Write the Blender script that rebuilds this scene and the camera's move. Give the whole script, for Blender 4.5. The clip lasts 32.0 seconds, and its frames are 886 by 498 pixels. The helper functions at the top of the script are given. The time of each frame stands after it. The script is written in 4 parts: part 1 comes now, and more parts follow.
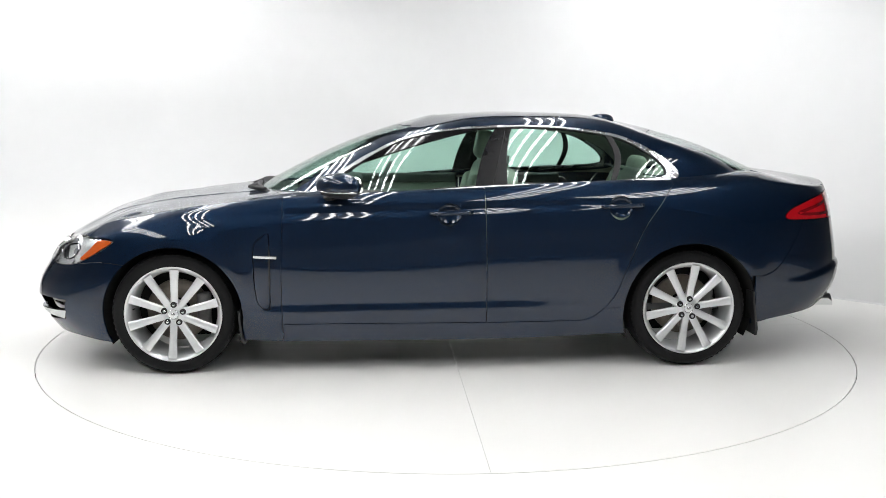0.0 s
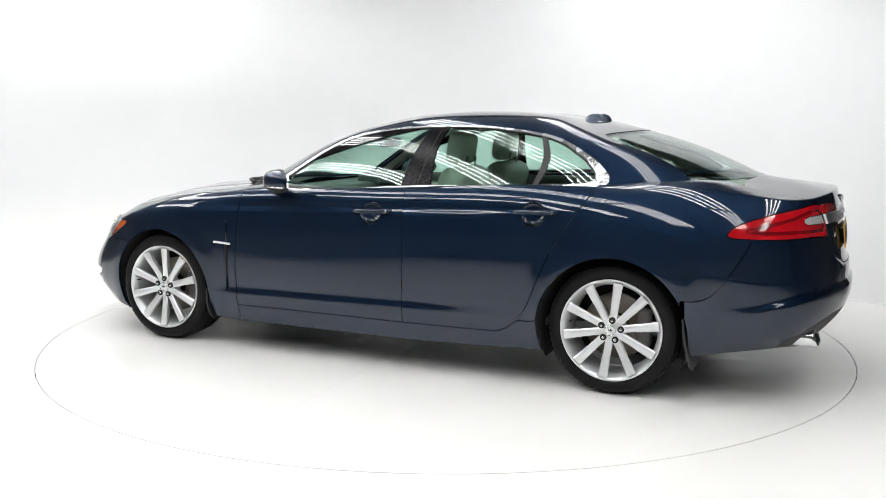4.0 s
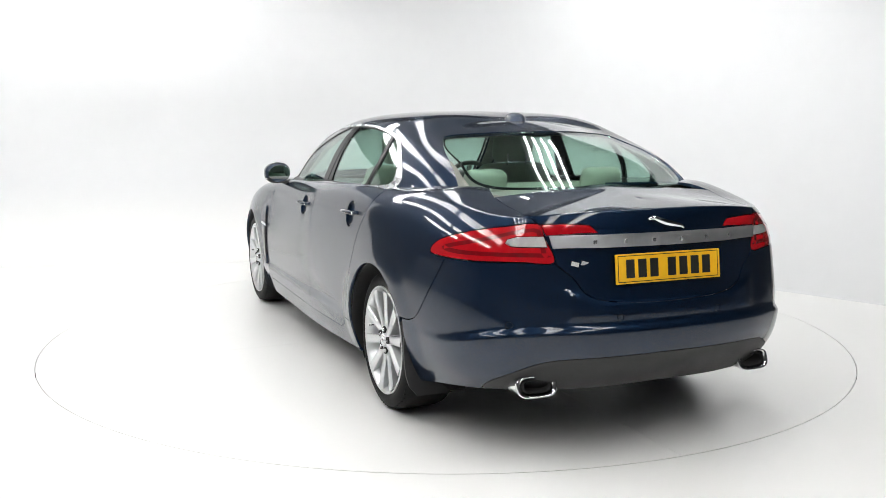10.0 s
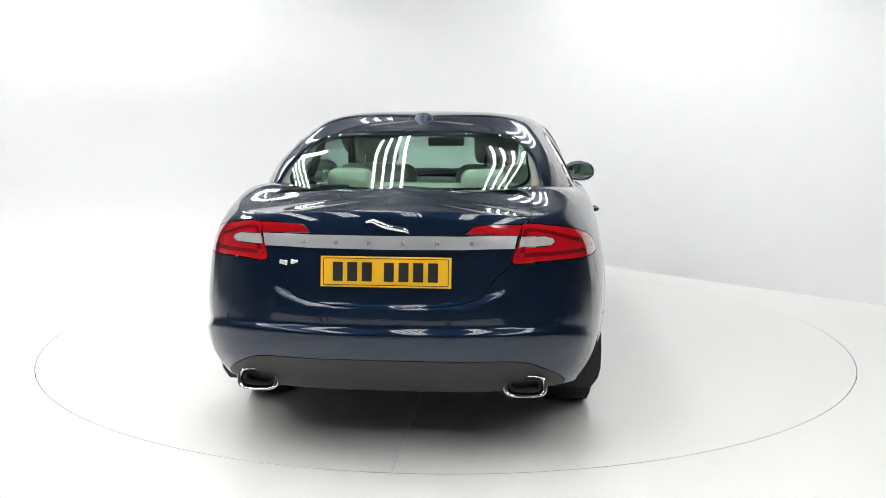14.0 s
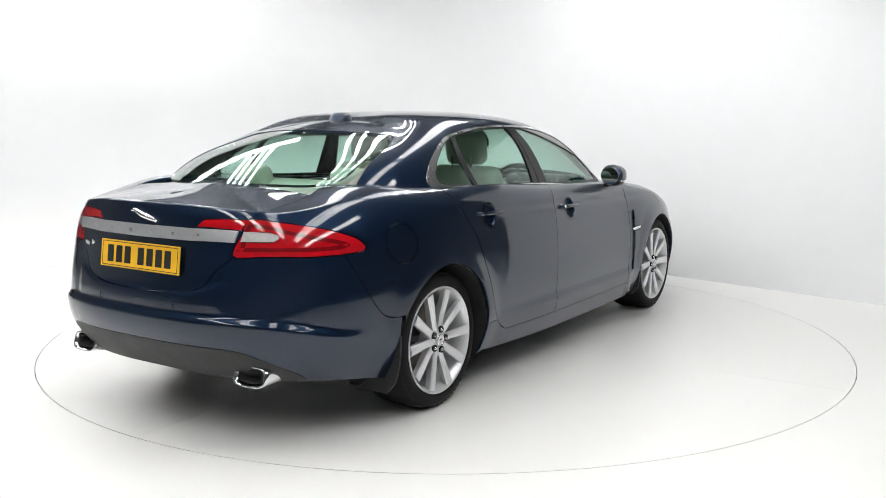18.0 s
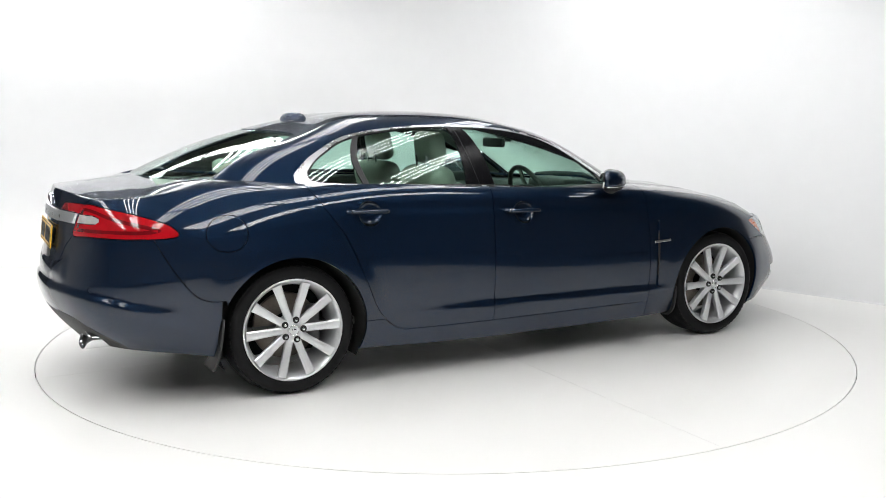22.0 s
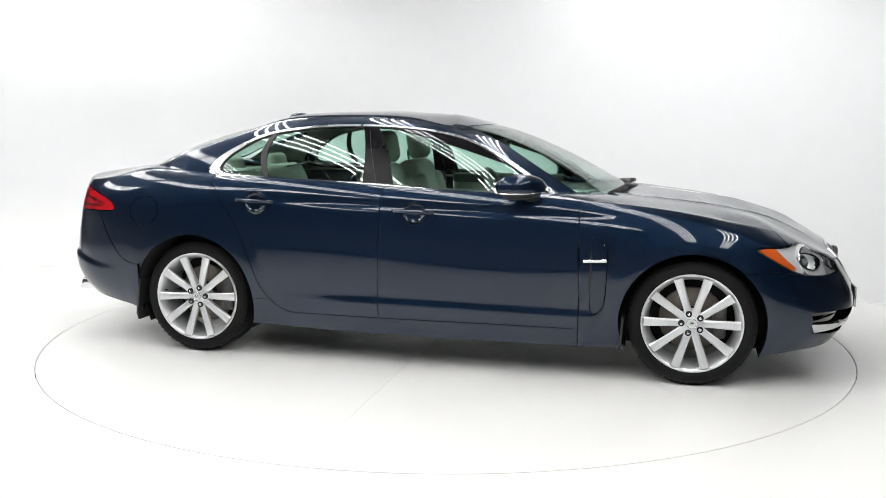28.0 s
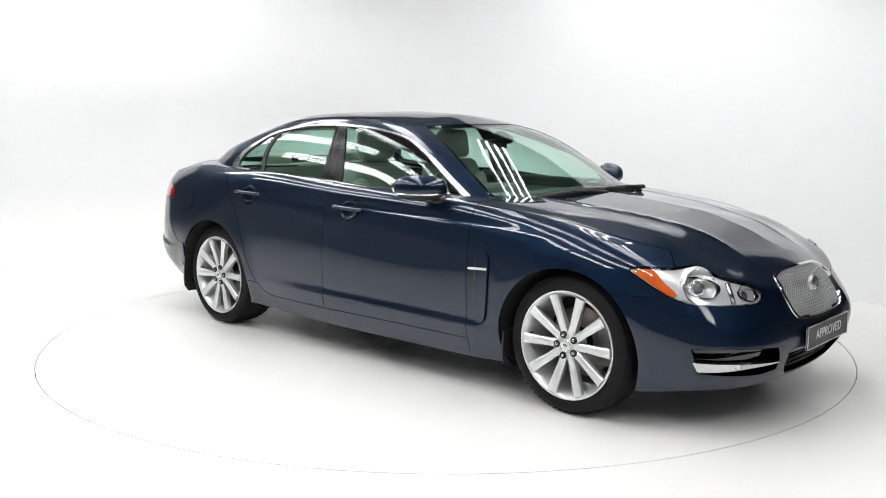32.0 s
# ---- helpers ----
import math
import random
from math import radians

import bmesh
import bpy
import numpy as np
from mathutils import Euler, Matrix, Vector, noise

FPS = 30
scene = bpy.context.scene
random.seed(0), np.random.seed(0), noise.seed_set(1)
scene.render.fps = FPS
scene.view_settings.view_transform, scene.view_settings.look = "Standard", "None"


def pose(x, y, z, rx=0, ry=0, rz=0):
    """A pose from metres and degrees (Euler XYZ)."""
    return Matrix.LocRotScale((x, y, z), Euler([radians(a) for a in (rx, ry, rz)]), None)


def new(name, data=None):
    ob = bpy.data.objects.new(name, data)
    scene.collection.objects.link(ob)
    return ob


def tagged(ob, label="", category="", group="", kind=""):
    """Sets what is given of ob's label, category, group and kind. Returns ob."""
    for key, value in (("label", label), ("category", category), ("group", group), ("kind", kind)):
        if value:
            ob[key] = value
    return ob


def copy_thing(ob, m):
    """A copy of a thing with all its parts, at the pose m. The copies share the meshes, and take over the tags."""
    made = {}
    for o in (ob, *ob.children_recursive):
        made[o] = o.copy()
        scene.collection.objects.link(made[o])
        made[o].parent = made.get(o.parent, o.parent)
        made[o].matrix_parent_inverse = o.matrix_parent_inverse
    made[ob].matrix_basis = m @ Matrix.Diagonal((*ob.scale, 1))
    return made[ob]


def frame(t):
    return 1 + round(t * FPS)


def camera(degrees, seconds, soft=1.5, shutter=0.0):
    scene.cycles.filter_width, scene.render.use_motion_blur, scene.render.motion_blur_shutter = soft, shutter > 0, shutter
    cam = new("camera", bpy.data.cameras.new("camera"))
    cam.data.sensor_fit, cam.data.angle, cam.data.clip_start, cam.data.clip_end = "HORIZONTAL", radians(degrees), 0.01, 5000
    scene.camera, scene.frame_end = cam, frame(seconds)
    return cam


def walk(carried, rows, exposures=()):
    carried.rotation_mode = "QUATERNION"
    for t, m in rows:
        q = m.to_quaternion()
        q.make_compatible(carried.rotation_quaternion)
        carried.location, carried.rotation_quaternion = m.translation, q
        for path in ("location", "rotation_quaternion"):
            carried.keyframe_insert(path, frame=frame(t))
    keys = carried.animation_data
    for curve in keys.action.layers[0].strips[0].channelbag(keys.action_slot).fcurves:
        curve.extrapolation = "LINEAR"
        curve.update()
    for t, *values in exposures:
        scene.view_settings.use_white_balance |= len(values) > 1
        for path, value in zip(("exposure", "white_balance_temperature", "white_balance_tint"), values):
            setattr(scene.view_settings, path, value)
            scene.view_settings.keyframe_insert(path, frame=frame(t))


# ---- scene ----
from mathutils.geometry import delaunay_2d_cdt

# the camera stands still on its tripod; the turntable carries the car round
cam = camera(51.575, 32.0, soft=0.85)
CAM_POSE = pose(0.0, -5.9907, 1.4276, 90 - 8.177, 0, 0.112) @ pose(0, 0, 0, 0, 0, 0.168)
walk(cam, [(0.0, CAM_POSE), (32.0, CAM_POSE)])

# turntable: heading of the car in degrees and the car's rear axle seen from the table's centre
HEADING_0, TURN_RATE = 184.15, -7.078
AXLE_X, AXLE_Y = -1.3353, 0.0270
TABLE_R, TABLE_C = 2.554, (0.006, 0.102)

# ---- light ----
world = bpy.data.worlds.new("studio_air")
scene.world = world
world.use_nodes = True
world.node_tree.nodes["Background"].inputs[0].default_value = (0.9, 0.95, 1.0, 1)
world.node_tree.nodes["Background"].inputs[1].default_value = 0.02
scene.view_settings.exposure = 0.0


# ---- materials ----
def material(name):
    m = bpy.data.materials.new(name)
    m.use_nodes = True
    return m, m.node_tree.nodes, m.node_tree.links, m.node_tree.nodes["Principled BSDF"]


def surface(name, color, rough=0.5, metal=0.0, coat=0.0, coat_rough=0.03, vary=0.08, scale=8.0, bump=0.0, bump_scale=60.0, rough_vary=0.06, spec=0.5):
    """A plain surface with two scales of uneven colour, uneven gloss and a fine relief."""
    m, nodes, links, b = material(name)
    b.inputs["Metallic"].default_value = metal
    b.inputs["Specular IOR Level"].default_value = spec
    b.inputs["Coat Weight"].default_value = coat
    b.inputs["Coat Roughness"].default_value = coat_rough
    co = nodes.new("ShaderNodeTexCoord")
    n1, n2 = nodes.new("ShaderNodeTexNoise"), nodes.new("ShaderNodeTexNoise")
    n1.inputs["Scale"].default_value, n2.inputs["Scale"].default_value = scale, scale * 9
    n1.inputs["Detail"].default_value = n2.inputs["Detail"].default_value = 3
    for n in (n1, n2):
        links.new(co.outputs["Object"], n.inputs["Vector"])
    mix = nodes.new("ShaderNodeMath")
    mix.operation = "ADD"
    links.new(n1.outputs["Fac"], mix.inputs[0])
    links.new(n2.outputs["Fac"], mix.inputs[1])
    ramp = nodes.new("ShaderNodeMapRange")
    ramp.inputs["From Min"].default_value, ramp.inputs["From Max"].default_value = 0.6, 1.4
    ramp.inputs["To Min"].default_value, ramp.inputs["To Max"].default_value = 1 - vary, 1 + vary
    links.new(mix.outputs[0], ramp.inputs["Value"])
    mul = nodes.new("ShaderNodeVectorMath")
    mul.operation = "SCALE"
    mul.inputs[0].default_value = color
    links.new(ramp.outputs[0], mul.inputs["Scale"])
    links.new(mul.outputs[0], b.inputs["Base Color"])
    r2 = nodes.new("ShaderNodeMapRange")
    r2.inputs["From Min"].default_value, r2.inputs["From Max"].default_value = 0.3, 0.7
    r2.inputs["To Min"].default_value, r2.inputs["To Max"].default_value = max(rough - rough_vary, 0.01), rough + rough_vary
    links.new(n1.outputs["Fac"], r2.inputs["Value"])
    links.new(r2.outputs[0], b.inputs["Roughness"])
    if bump:
        n3, bp = nodes.new("ShaderNodeTexNoise"), nodes.new("ShaderNodeBump")
        n3.inputs["Scale"].default_value = bump_scale
        bp.inputs["Strength"].default_value, bp.inputs["Distance"].default_value = bump, 0.002
        links.new(co.outputs["Object"], n3.inputs["Vector"])
        links.new(n3.outputs["Fac"], bp.inputs["Height"])
        links.new(bp.outputs[0], b.inputs["Normal"])
    return m


def glass(name, tint, gloss_rough=0.0):
    """A clear pane: what is behind shows tinted, and each face mirrors more the flatter it is seen."""
    m, nodes, links, b = material(name)
    nodes.remove(b)
    tr, gl, lw, mx = (nodes.new("ShaderNode" + k) for k in ("BsdfTransparent", "BsdfGlossy", "LayerWeight", "MixShader"))
    tr.inputs[0].default_value = (*(c ** 0.5 for c in tint), 1)
    gl.inputs["Roughness"].default_value = gloss_rough
    lw.inputs["Blend"].default_value = 0.5
    power, scale = nodes.new("ShaderNodeMath"), nodes.new("ShaderNodeMath")
    power.operation, scale.operation = "POWER", "MULTIPLY_ADD"
    power.inputs[1].default_value = 5.0
    scale.inputs[1].default_value, scale.inputs[2].default_value = 0.95, 0.045
    links.new(lw.outputs["Facing"], power.inputs[0])
    links.new(power.outputs[0], scale.inputs[0])
    links.new(scale.outputs[0], mx.inputs[0])
    links.new(tr.outputs[0], mx.inputs[1])
    links.new(gl.outputs[0], mx.inputs[2])
    links.new(mx.outputs[0], nodes["Material Output"].inputs["Surface"])
    return m


def glowing(name, color, strength):
    m, nodes, links, b = material(name)
    b.inputs["Emission Color"].default_value = (*color, 1)
    b.inputs["Emission Strength"].default_value = strength
    b.inputs["Base Color"].default_value = (*color, 1)
    return m


def car_paint():
    """Dark blue metallic lacquer: fine flakes under a clear coat."""
    m, nodes, links, b = material("dark_blue_paint")
    co, vor, ramp = nodes.new("ShaderNodeTexCoord"), nodes.new("ShaderNodeTexVoronoi"), nodes.new("ShaderNodeValToRGB")
    vor.inputs["Scale"].default_value = 900
    links.new(co.outputs["Object"], vor.inputs["Vector"])
    ramp.color_ramp.elements[0].color, ramp.color_ramp.elements[1].color = (*PAINT_A, 1), (*PAINT_B, 1)
    links.new(vor.outputs["Color"], ramp.inputs["Fac"])
    links.new(ramp.outputs[0], b.inputs["Base Color"])
    b.inputs["Metallic"].default_value, b.inputs["Roughness"].default_value = 0.75, 0.42
    b.inputs["Specular IOR Level"].default_value = 0.1
    b.inputs["Coat Weight"].default_value, b.inputs["Coat Roughness"].default_value, b.inputs["Coat IOR"].default_value = 1.0, 0.015, 1.56
    n3, bp = nodes.new("ShaderNodeTexNoise"), nodes.new("ShaderNodeBump")
    n3.inputs["Scale"].default_value = 240
    bp.inputs["Strength"].default_value, bp.inputs["Distance"].default_value = 0.02, 0.0004
    links.new(co.outputs["Object"], n3.inputs["Vector"])
    links.new(n3.outputs["Fac"], bp.inputs["Height"])
    links.new(bp.outputs[0], b.inputs["Coat Normal"])
    return m


PAINT_A, PAINT_B = (0.0020, 0.0074, 0.020), (0.0070, 0.0235, 0.058)
PAINT = car_paint()
CHROME = surface("chrome", (0.78, 0.79, 0.8), 0.06, 1.0, vary=0.03, rough_vary=0.02)
BRIGHT = surface("bright_trim", (0.72, 0.73, 0.74), 0.27, 1.0, vary=0.03, rough_vary=0.03)
BAR = surface("polished_bar", (0.90, 0.91, 0.92), 0.36, 1.0, vary=0.03, rough_vary=0.02)
SATIN = surface("satin_metal", (0.6, 0.61, 0.62), 0.25, 1.0, vary=0.05)
ALLOY = surface("silver_alloy", (0.74, 0.75, 0.76), 0.34, 0.6, coat=0.6, vary=0.04)
RUBBER = surface("tyre_rubber", (0.008, 0.008, 0.0085), 0.62, spec=0.18, vary=0.2, bump=0.3, bump_scale=180)
BLACK = surface("black_plastic", (0.014, 0.014, 0.015), 0.5, vary=0.2, bump=0.2, bump_scale=300)
PILLAR_BLACK = surface("black_pillar_film", (0.005, 0.005, 0.006), 0.22, vary=0.1, rough_vary=0.03, spec=0.18)
GLOSS_BLACK = surface("gloss_black", (0.006, 0.006, 0.007), 0.08, coat=0.6, vary=0.1, rough_vary=0.02)
DIFFUSER = surface("grey_plastic", (0.022, 0.0225, 0.023), 0.55, vary=0.12, bump=0.25, bump_scale=350)
DARK = surface("underbody_black", (0.008, 0.008, 0.008), 0.8, vary=0.3)
STEEL = surface("brake_steel", (0.20, 0.175, 0.15), 0.42, 0.8, vary=0.15)
CALIPER = surface("dull_caliper", (0.22, 0.215, 0.21), 0.5, 0.5, vary=0.15)
LEATHER = surface("pale_leather", (0.55, 0.56, 0.48), 0.45, vary=0.08, bump=0.3, bump_scale=260)
TRIM_IN = surface("grey_green_trim", (0.34, 0.36, 0.32), 0.55, vary=0.1, bump=0.2, bump_scale=300)
DASH = surface("dark_dash", (0.085, 0.09, 0.087), 0.5, vary=0.12, bump=0.2, bump_scale=300)
LINING = surface("pale_headlining", (0.30, 0.30, 0.265), 0.85, vary=0.06, bump=0.3, bump_scale=400)
WOOD = surface("walnut_veneer", (0.12, 0.05, 0.02), 0.2, coat=0.8, vary=0.35, scale=14)
GLASS = glass("green_tinted_glass", (0.70, 0.89, 0.81))
GLOSS_LENS = surface("projector_glass", (0.35, 0.37, 0.40), 0.05, 0.5, coat=1.0, vary=0.05, rough_vary=0.01)
LENS = glass("clear_lens", (0.97, 0.98, 0.98))
RED_LENS = surface("red_lamp_lens", (0.42, 0.005, 0.010), 0.10, coat=1.0, vary=0.12, scale=30)
RED_DARK = surface("dark_red_lamp", (0.17, 0.003, 0.006), 0.12, coat=1.0, vary=0.12, scale=30)
AMBER = surface("amber_lens", (0.75, 0.13, 0.02), 0.15, coat=1.0, vary=0.12, scale=30)
CLEAR_LAMP = surface("clear_reverse_lamp", (0.68, 0.67, 0.65), 0.18, 0.4, coat=1.0, vary=0.15, scale=40)
REFLECTOR = surface("lamp_reflector", (0.86, 0.87, 0.88), 0.2, 0.3, vary=0.04, scale=30)
MESH_GREY = surface("grille_wire", (0.48, 0.485, 0.49), 0.4, 0.6, vary=0.05)
YELLOW = surface("yellow_plate", (0.85, 0.47, 0.015), 0.35, coat=0.3, vary=0.04)
PLATE_GREY = surface("dark_grey_plate", (0.05, 0.05, 0.052), 0.4, vary=0.08)
INK = surface("black_ink", (0.008, 0.008, 0.008), 0.5)
WHITE_INK = surface("white_ink", (0.75, 0.75, 0.75), 0.5)
WALL = surface("white_wall_paint", (0.745, 0.75, 0.755), 0.7, vary=0.015, scale=0.7)
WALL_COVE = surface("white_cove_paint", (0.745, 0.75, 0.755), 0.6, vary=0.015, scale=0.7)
FLOOR = surface("white_floor_paint", (0.885, 0.88, 0.855), 0.3, vary=0.003, scale=1.2, rough_vary=0.0, spec=0.35)
TABLE = surface("white_table_paint", (0.88, 0.875, 0.85), 0.28, vary=0.003, scale=1.6, rough_vary=0.0, spec=0.35)


def cove_blend(m, low):
    """The floor's tone blended into the wall's colour, lightest at the curved foot and fading upwards; it runs out
    where the foot turns sharp.
    """
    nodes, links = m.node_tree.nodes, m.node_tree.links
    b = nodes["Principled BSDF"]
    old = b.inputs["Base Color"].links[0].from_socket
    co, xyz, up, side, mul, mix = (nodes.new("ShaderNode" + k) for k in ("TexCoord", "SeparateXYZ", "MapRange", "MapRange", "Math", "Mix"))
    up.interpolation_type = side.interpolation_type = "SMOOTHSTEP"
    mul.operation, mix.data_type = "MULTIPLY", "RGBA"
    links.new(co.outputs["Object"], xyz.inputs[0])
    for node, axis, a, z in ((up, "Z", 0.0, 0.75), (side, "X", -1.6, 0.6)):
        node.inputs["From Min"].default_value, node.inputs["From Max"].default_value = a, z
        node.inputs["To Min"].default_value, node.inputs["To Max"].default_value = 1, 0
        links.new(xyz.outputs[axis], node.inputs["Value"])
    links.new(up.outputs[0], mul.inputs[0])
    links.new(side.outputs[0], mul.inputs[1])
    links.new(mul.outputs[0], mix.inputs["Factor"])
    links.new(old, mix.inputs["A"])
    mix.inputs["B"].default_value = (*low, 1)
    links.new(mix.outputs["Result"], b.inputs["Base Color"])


cove_blend(WALL_COVE, (0.88, 0.875, 0.85))
BOUNCE_GREY = surface("grey_bounce_panel", (0.20, 0.205, 0.21), 0.6, vary=0.08, scale=2.0)
DARK_WALL = surface("dark_hall_wall", (0.07, 0.07, 0.073), 0.8, vary=0.15, scale=1.0)
HALL_FLOOR = surface("grey_hall_floor", (0.10, 0.10, 0.10), 0.6, vary=0.12, scale=1.0)
CEIL = surface("grey_ceiling", (0.06, 0.06, 0.062), 0.8, vary=0.1, scale=1.0)
TUBE = glowing("tube_light", (0.985, 0.985, 0.985), 20.6)


# ---- mesh helpers ----
def part(name, bm, mat, parent=None, label=""):
    """Link a bmesh as one mesh object, under a thing or a part."""
    me = bpy.data.meshes.new(name)
    bm.to_mesh(me)
    bm.free()
    me.materials.append(mat)
    ob = new(name, me)
    ob.parent = parent
    if label:
        ob["label"] = label
    return ob


def mesh_part(name, verts, faces, mat, parent=None, label="", normals=None, smooth=True):
    me = bpy.data.meshes.new(name)
    me.from_pydata([tuple(v) for v in verts], [], [tuple(int(i) for i in f) for f in faces])
    me.update()
    if smooth:
        me.polygons.foreach_set("use_smooth", [True] * len(me.polygons))
    if normals is not None:
        me.normals_split_custom_set_from_vertices([tuple(float(c) for c in n) for n in normals])
    me.materials.append(mat)
    ob = new(name, me)
    ob.parent = parent
    if label:
        ob["label"] = label
    return ob


def box(sx, sy, sz, bevel=0.0, seg=2, m=None):
    bm = bmesh.new()
    bmesh.ops.create_cube(bm, size=1, matrix=Matrix.Diagonal((sx, sy, sz, 1)))
    if bevel:
        bmesh.ops.bevel(bm, geom=bm.edges[:], offset=bevel, segments=seg, profile=0.5, affect="EDGES")
    for f in bm.faces:
        f.smooth = bevel > 0 and seg > 2
    if m is not None:
        bm.transform(m)
    return bm


def join(*bms):
    out = bmesh.new()
    for b in bms:
        me = bpy.data.meshes.new("tmp")
        b.to_mesh(me)
        b.free()
        out.from_mesh(me)
        bpy.data.meshes.remove(me)
    return out


def lathe(profile, seg=48, m=None, smooth=True):
    """Turn a profile of (radius, height) round the y axis."""
    bm = bmesh.new()
    rings = []
    for r, h in profile:
        rings.append([bm.verts.new((r * math.cos(2 * math.pi * i / seg), h, r * math.sin(2 * math.pi * i / seg))) for i in range(seg)])
    for a, b in zip(rings, rings[1:]):
        for i in range(seg):
            f = bm.faces.new((a[i], a[(i + 1) % seg], b[(i + 1) % seg], b[i]))
            f.smooth = smooth
    bmesh.ops.recalc_face_normals(bm, faces=bm.faces)
    if m is not None:
        bm.transform(m)
    return bm


def spline(pts, n=8, closed=False):
    """A smooth line through points (any dimension): centripetal-free Catmull-Rom, n steps a span."""
    p = [np.array(q, float) for q in pts]
    k = len(p)
    out = []
    for i in range(k if closed else k - 1):
        a, b, c, d = (p[j % k] if closed else p[min(max(j, 0), k - 1)] for j in (i - 1, i, i + 1, i + 2))
        for s in range(n):
            t = s / n
            out.append(0.5 * (2 * b + (c - a) * t + (2 * a - 5 * b + 4 * c - d) * t * t + (3 * b - a - 3 * c + d) * t ** 3))
    if not closed:
        out.append(p[-1])
    return out


def tube(points, radius, seg=8, squash=1.0, up=(0, 0, 1)):
    """A round bar along a line of points; radius a number or one a point."""
    bm = bmesh.new()
    pts = [Vector(tuple(map(float, q))) for q in points]
    rings = []
    for i, q in enumerate(pts):
        t = (pts[min(i + 1, len(pts) - 1)] - pts[max(i - 1, 0)]).normalized()
        s = t.cross(Vector(up))
        s = s.normalized() if s.length > 1e-4 else t.orthogonal().normalized()
        w = s.cross(t)
        r = radius[i] if isinstance(radius, (list, tuple)) else radius
        rings.append([bm.verts.new(q + s * r * math.cos(2 * math.pi * k / seg) + w * r * squash * math.sin(2 * math.pi * k / seg)) for k in range(seg)])
    for a, b in zip(rings, rings[1:]):
        for k in range(seg):
            bm.faces.new((a[k], a[(k + 1) % seg], b[(k + 1) % seg], b[k])).smooth = True
    bm.faces.new(rings[0][::-1])
    bm.faces.new(rings[-1])
    bmesh.ops.recalc_face_normals(bm, faces=bm.faces)
    return bm


# ---- smooth skins through design lines ----
def ease(x, a, b):
    """0 before a, 1 past b, smooth between."""
    t = np.clip((x - a) / (b - a), 0, 1)
    return t * t * (3 - 2 * t)


def cubic(knots, vals, at):
    """Natural cubic spline through vals (k x anything) at the knots."""
    k = len(knots)
    h = np.diff(knots)
    shape = vals.shape[1:]
    v = vals.reshape(k, -1)
    a = np.zeros((k, k))
    r = np.zeros_like(v)
    a[0, 0] = a[-1, -1] = 1
    for i in range(1, k - 1):
        a[i, i - 1:i + 2] = h[i - 1], 2 * (h[i - 1] + h[i]), h[i]
        r[i] = 6 * ((v[i + 1] - v[i]) / h[i] - (v[i] - v[i - 1]) / h[i - 1])
    m = np.linalg.solve(a, r)
    at = np.asarray(at, float)
    i = np.clip(np.searchsorted(knots, at, side="right") - 1, 0, k - 2)
    d0, d1 = (at - knots[i])[:, None], (knots[i + 1] - at)[:, None]
    hh = h[i][:, None]
    out = (m[i] * d1 ** 3 + m[i + 1] * d0 ** 3) / (6 * hh) + (v[i] / hh - m[i] * hh / 6) * d1 + (v[i + 1] / hh - m[i + 1] * hh / 6) * d0
    return out.reshape(len(at), *shape)


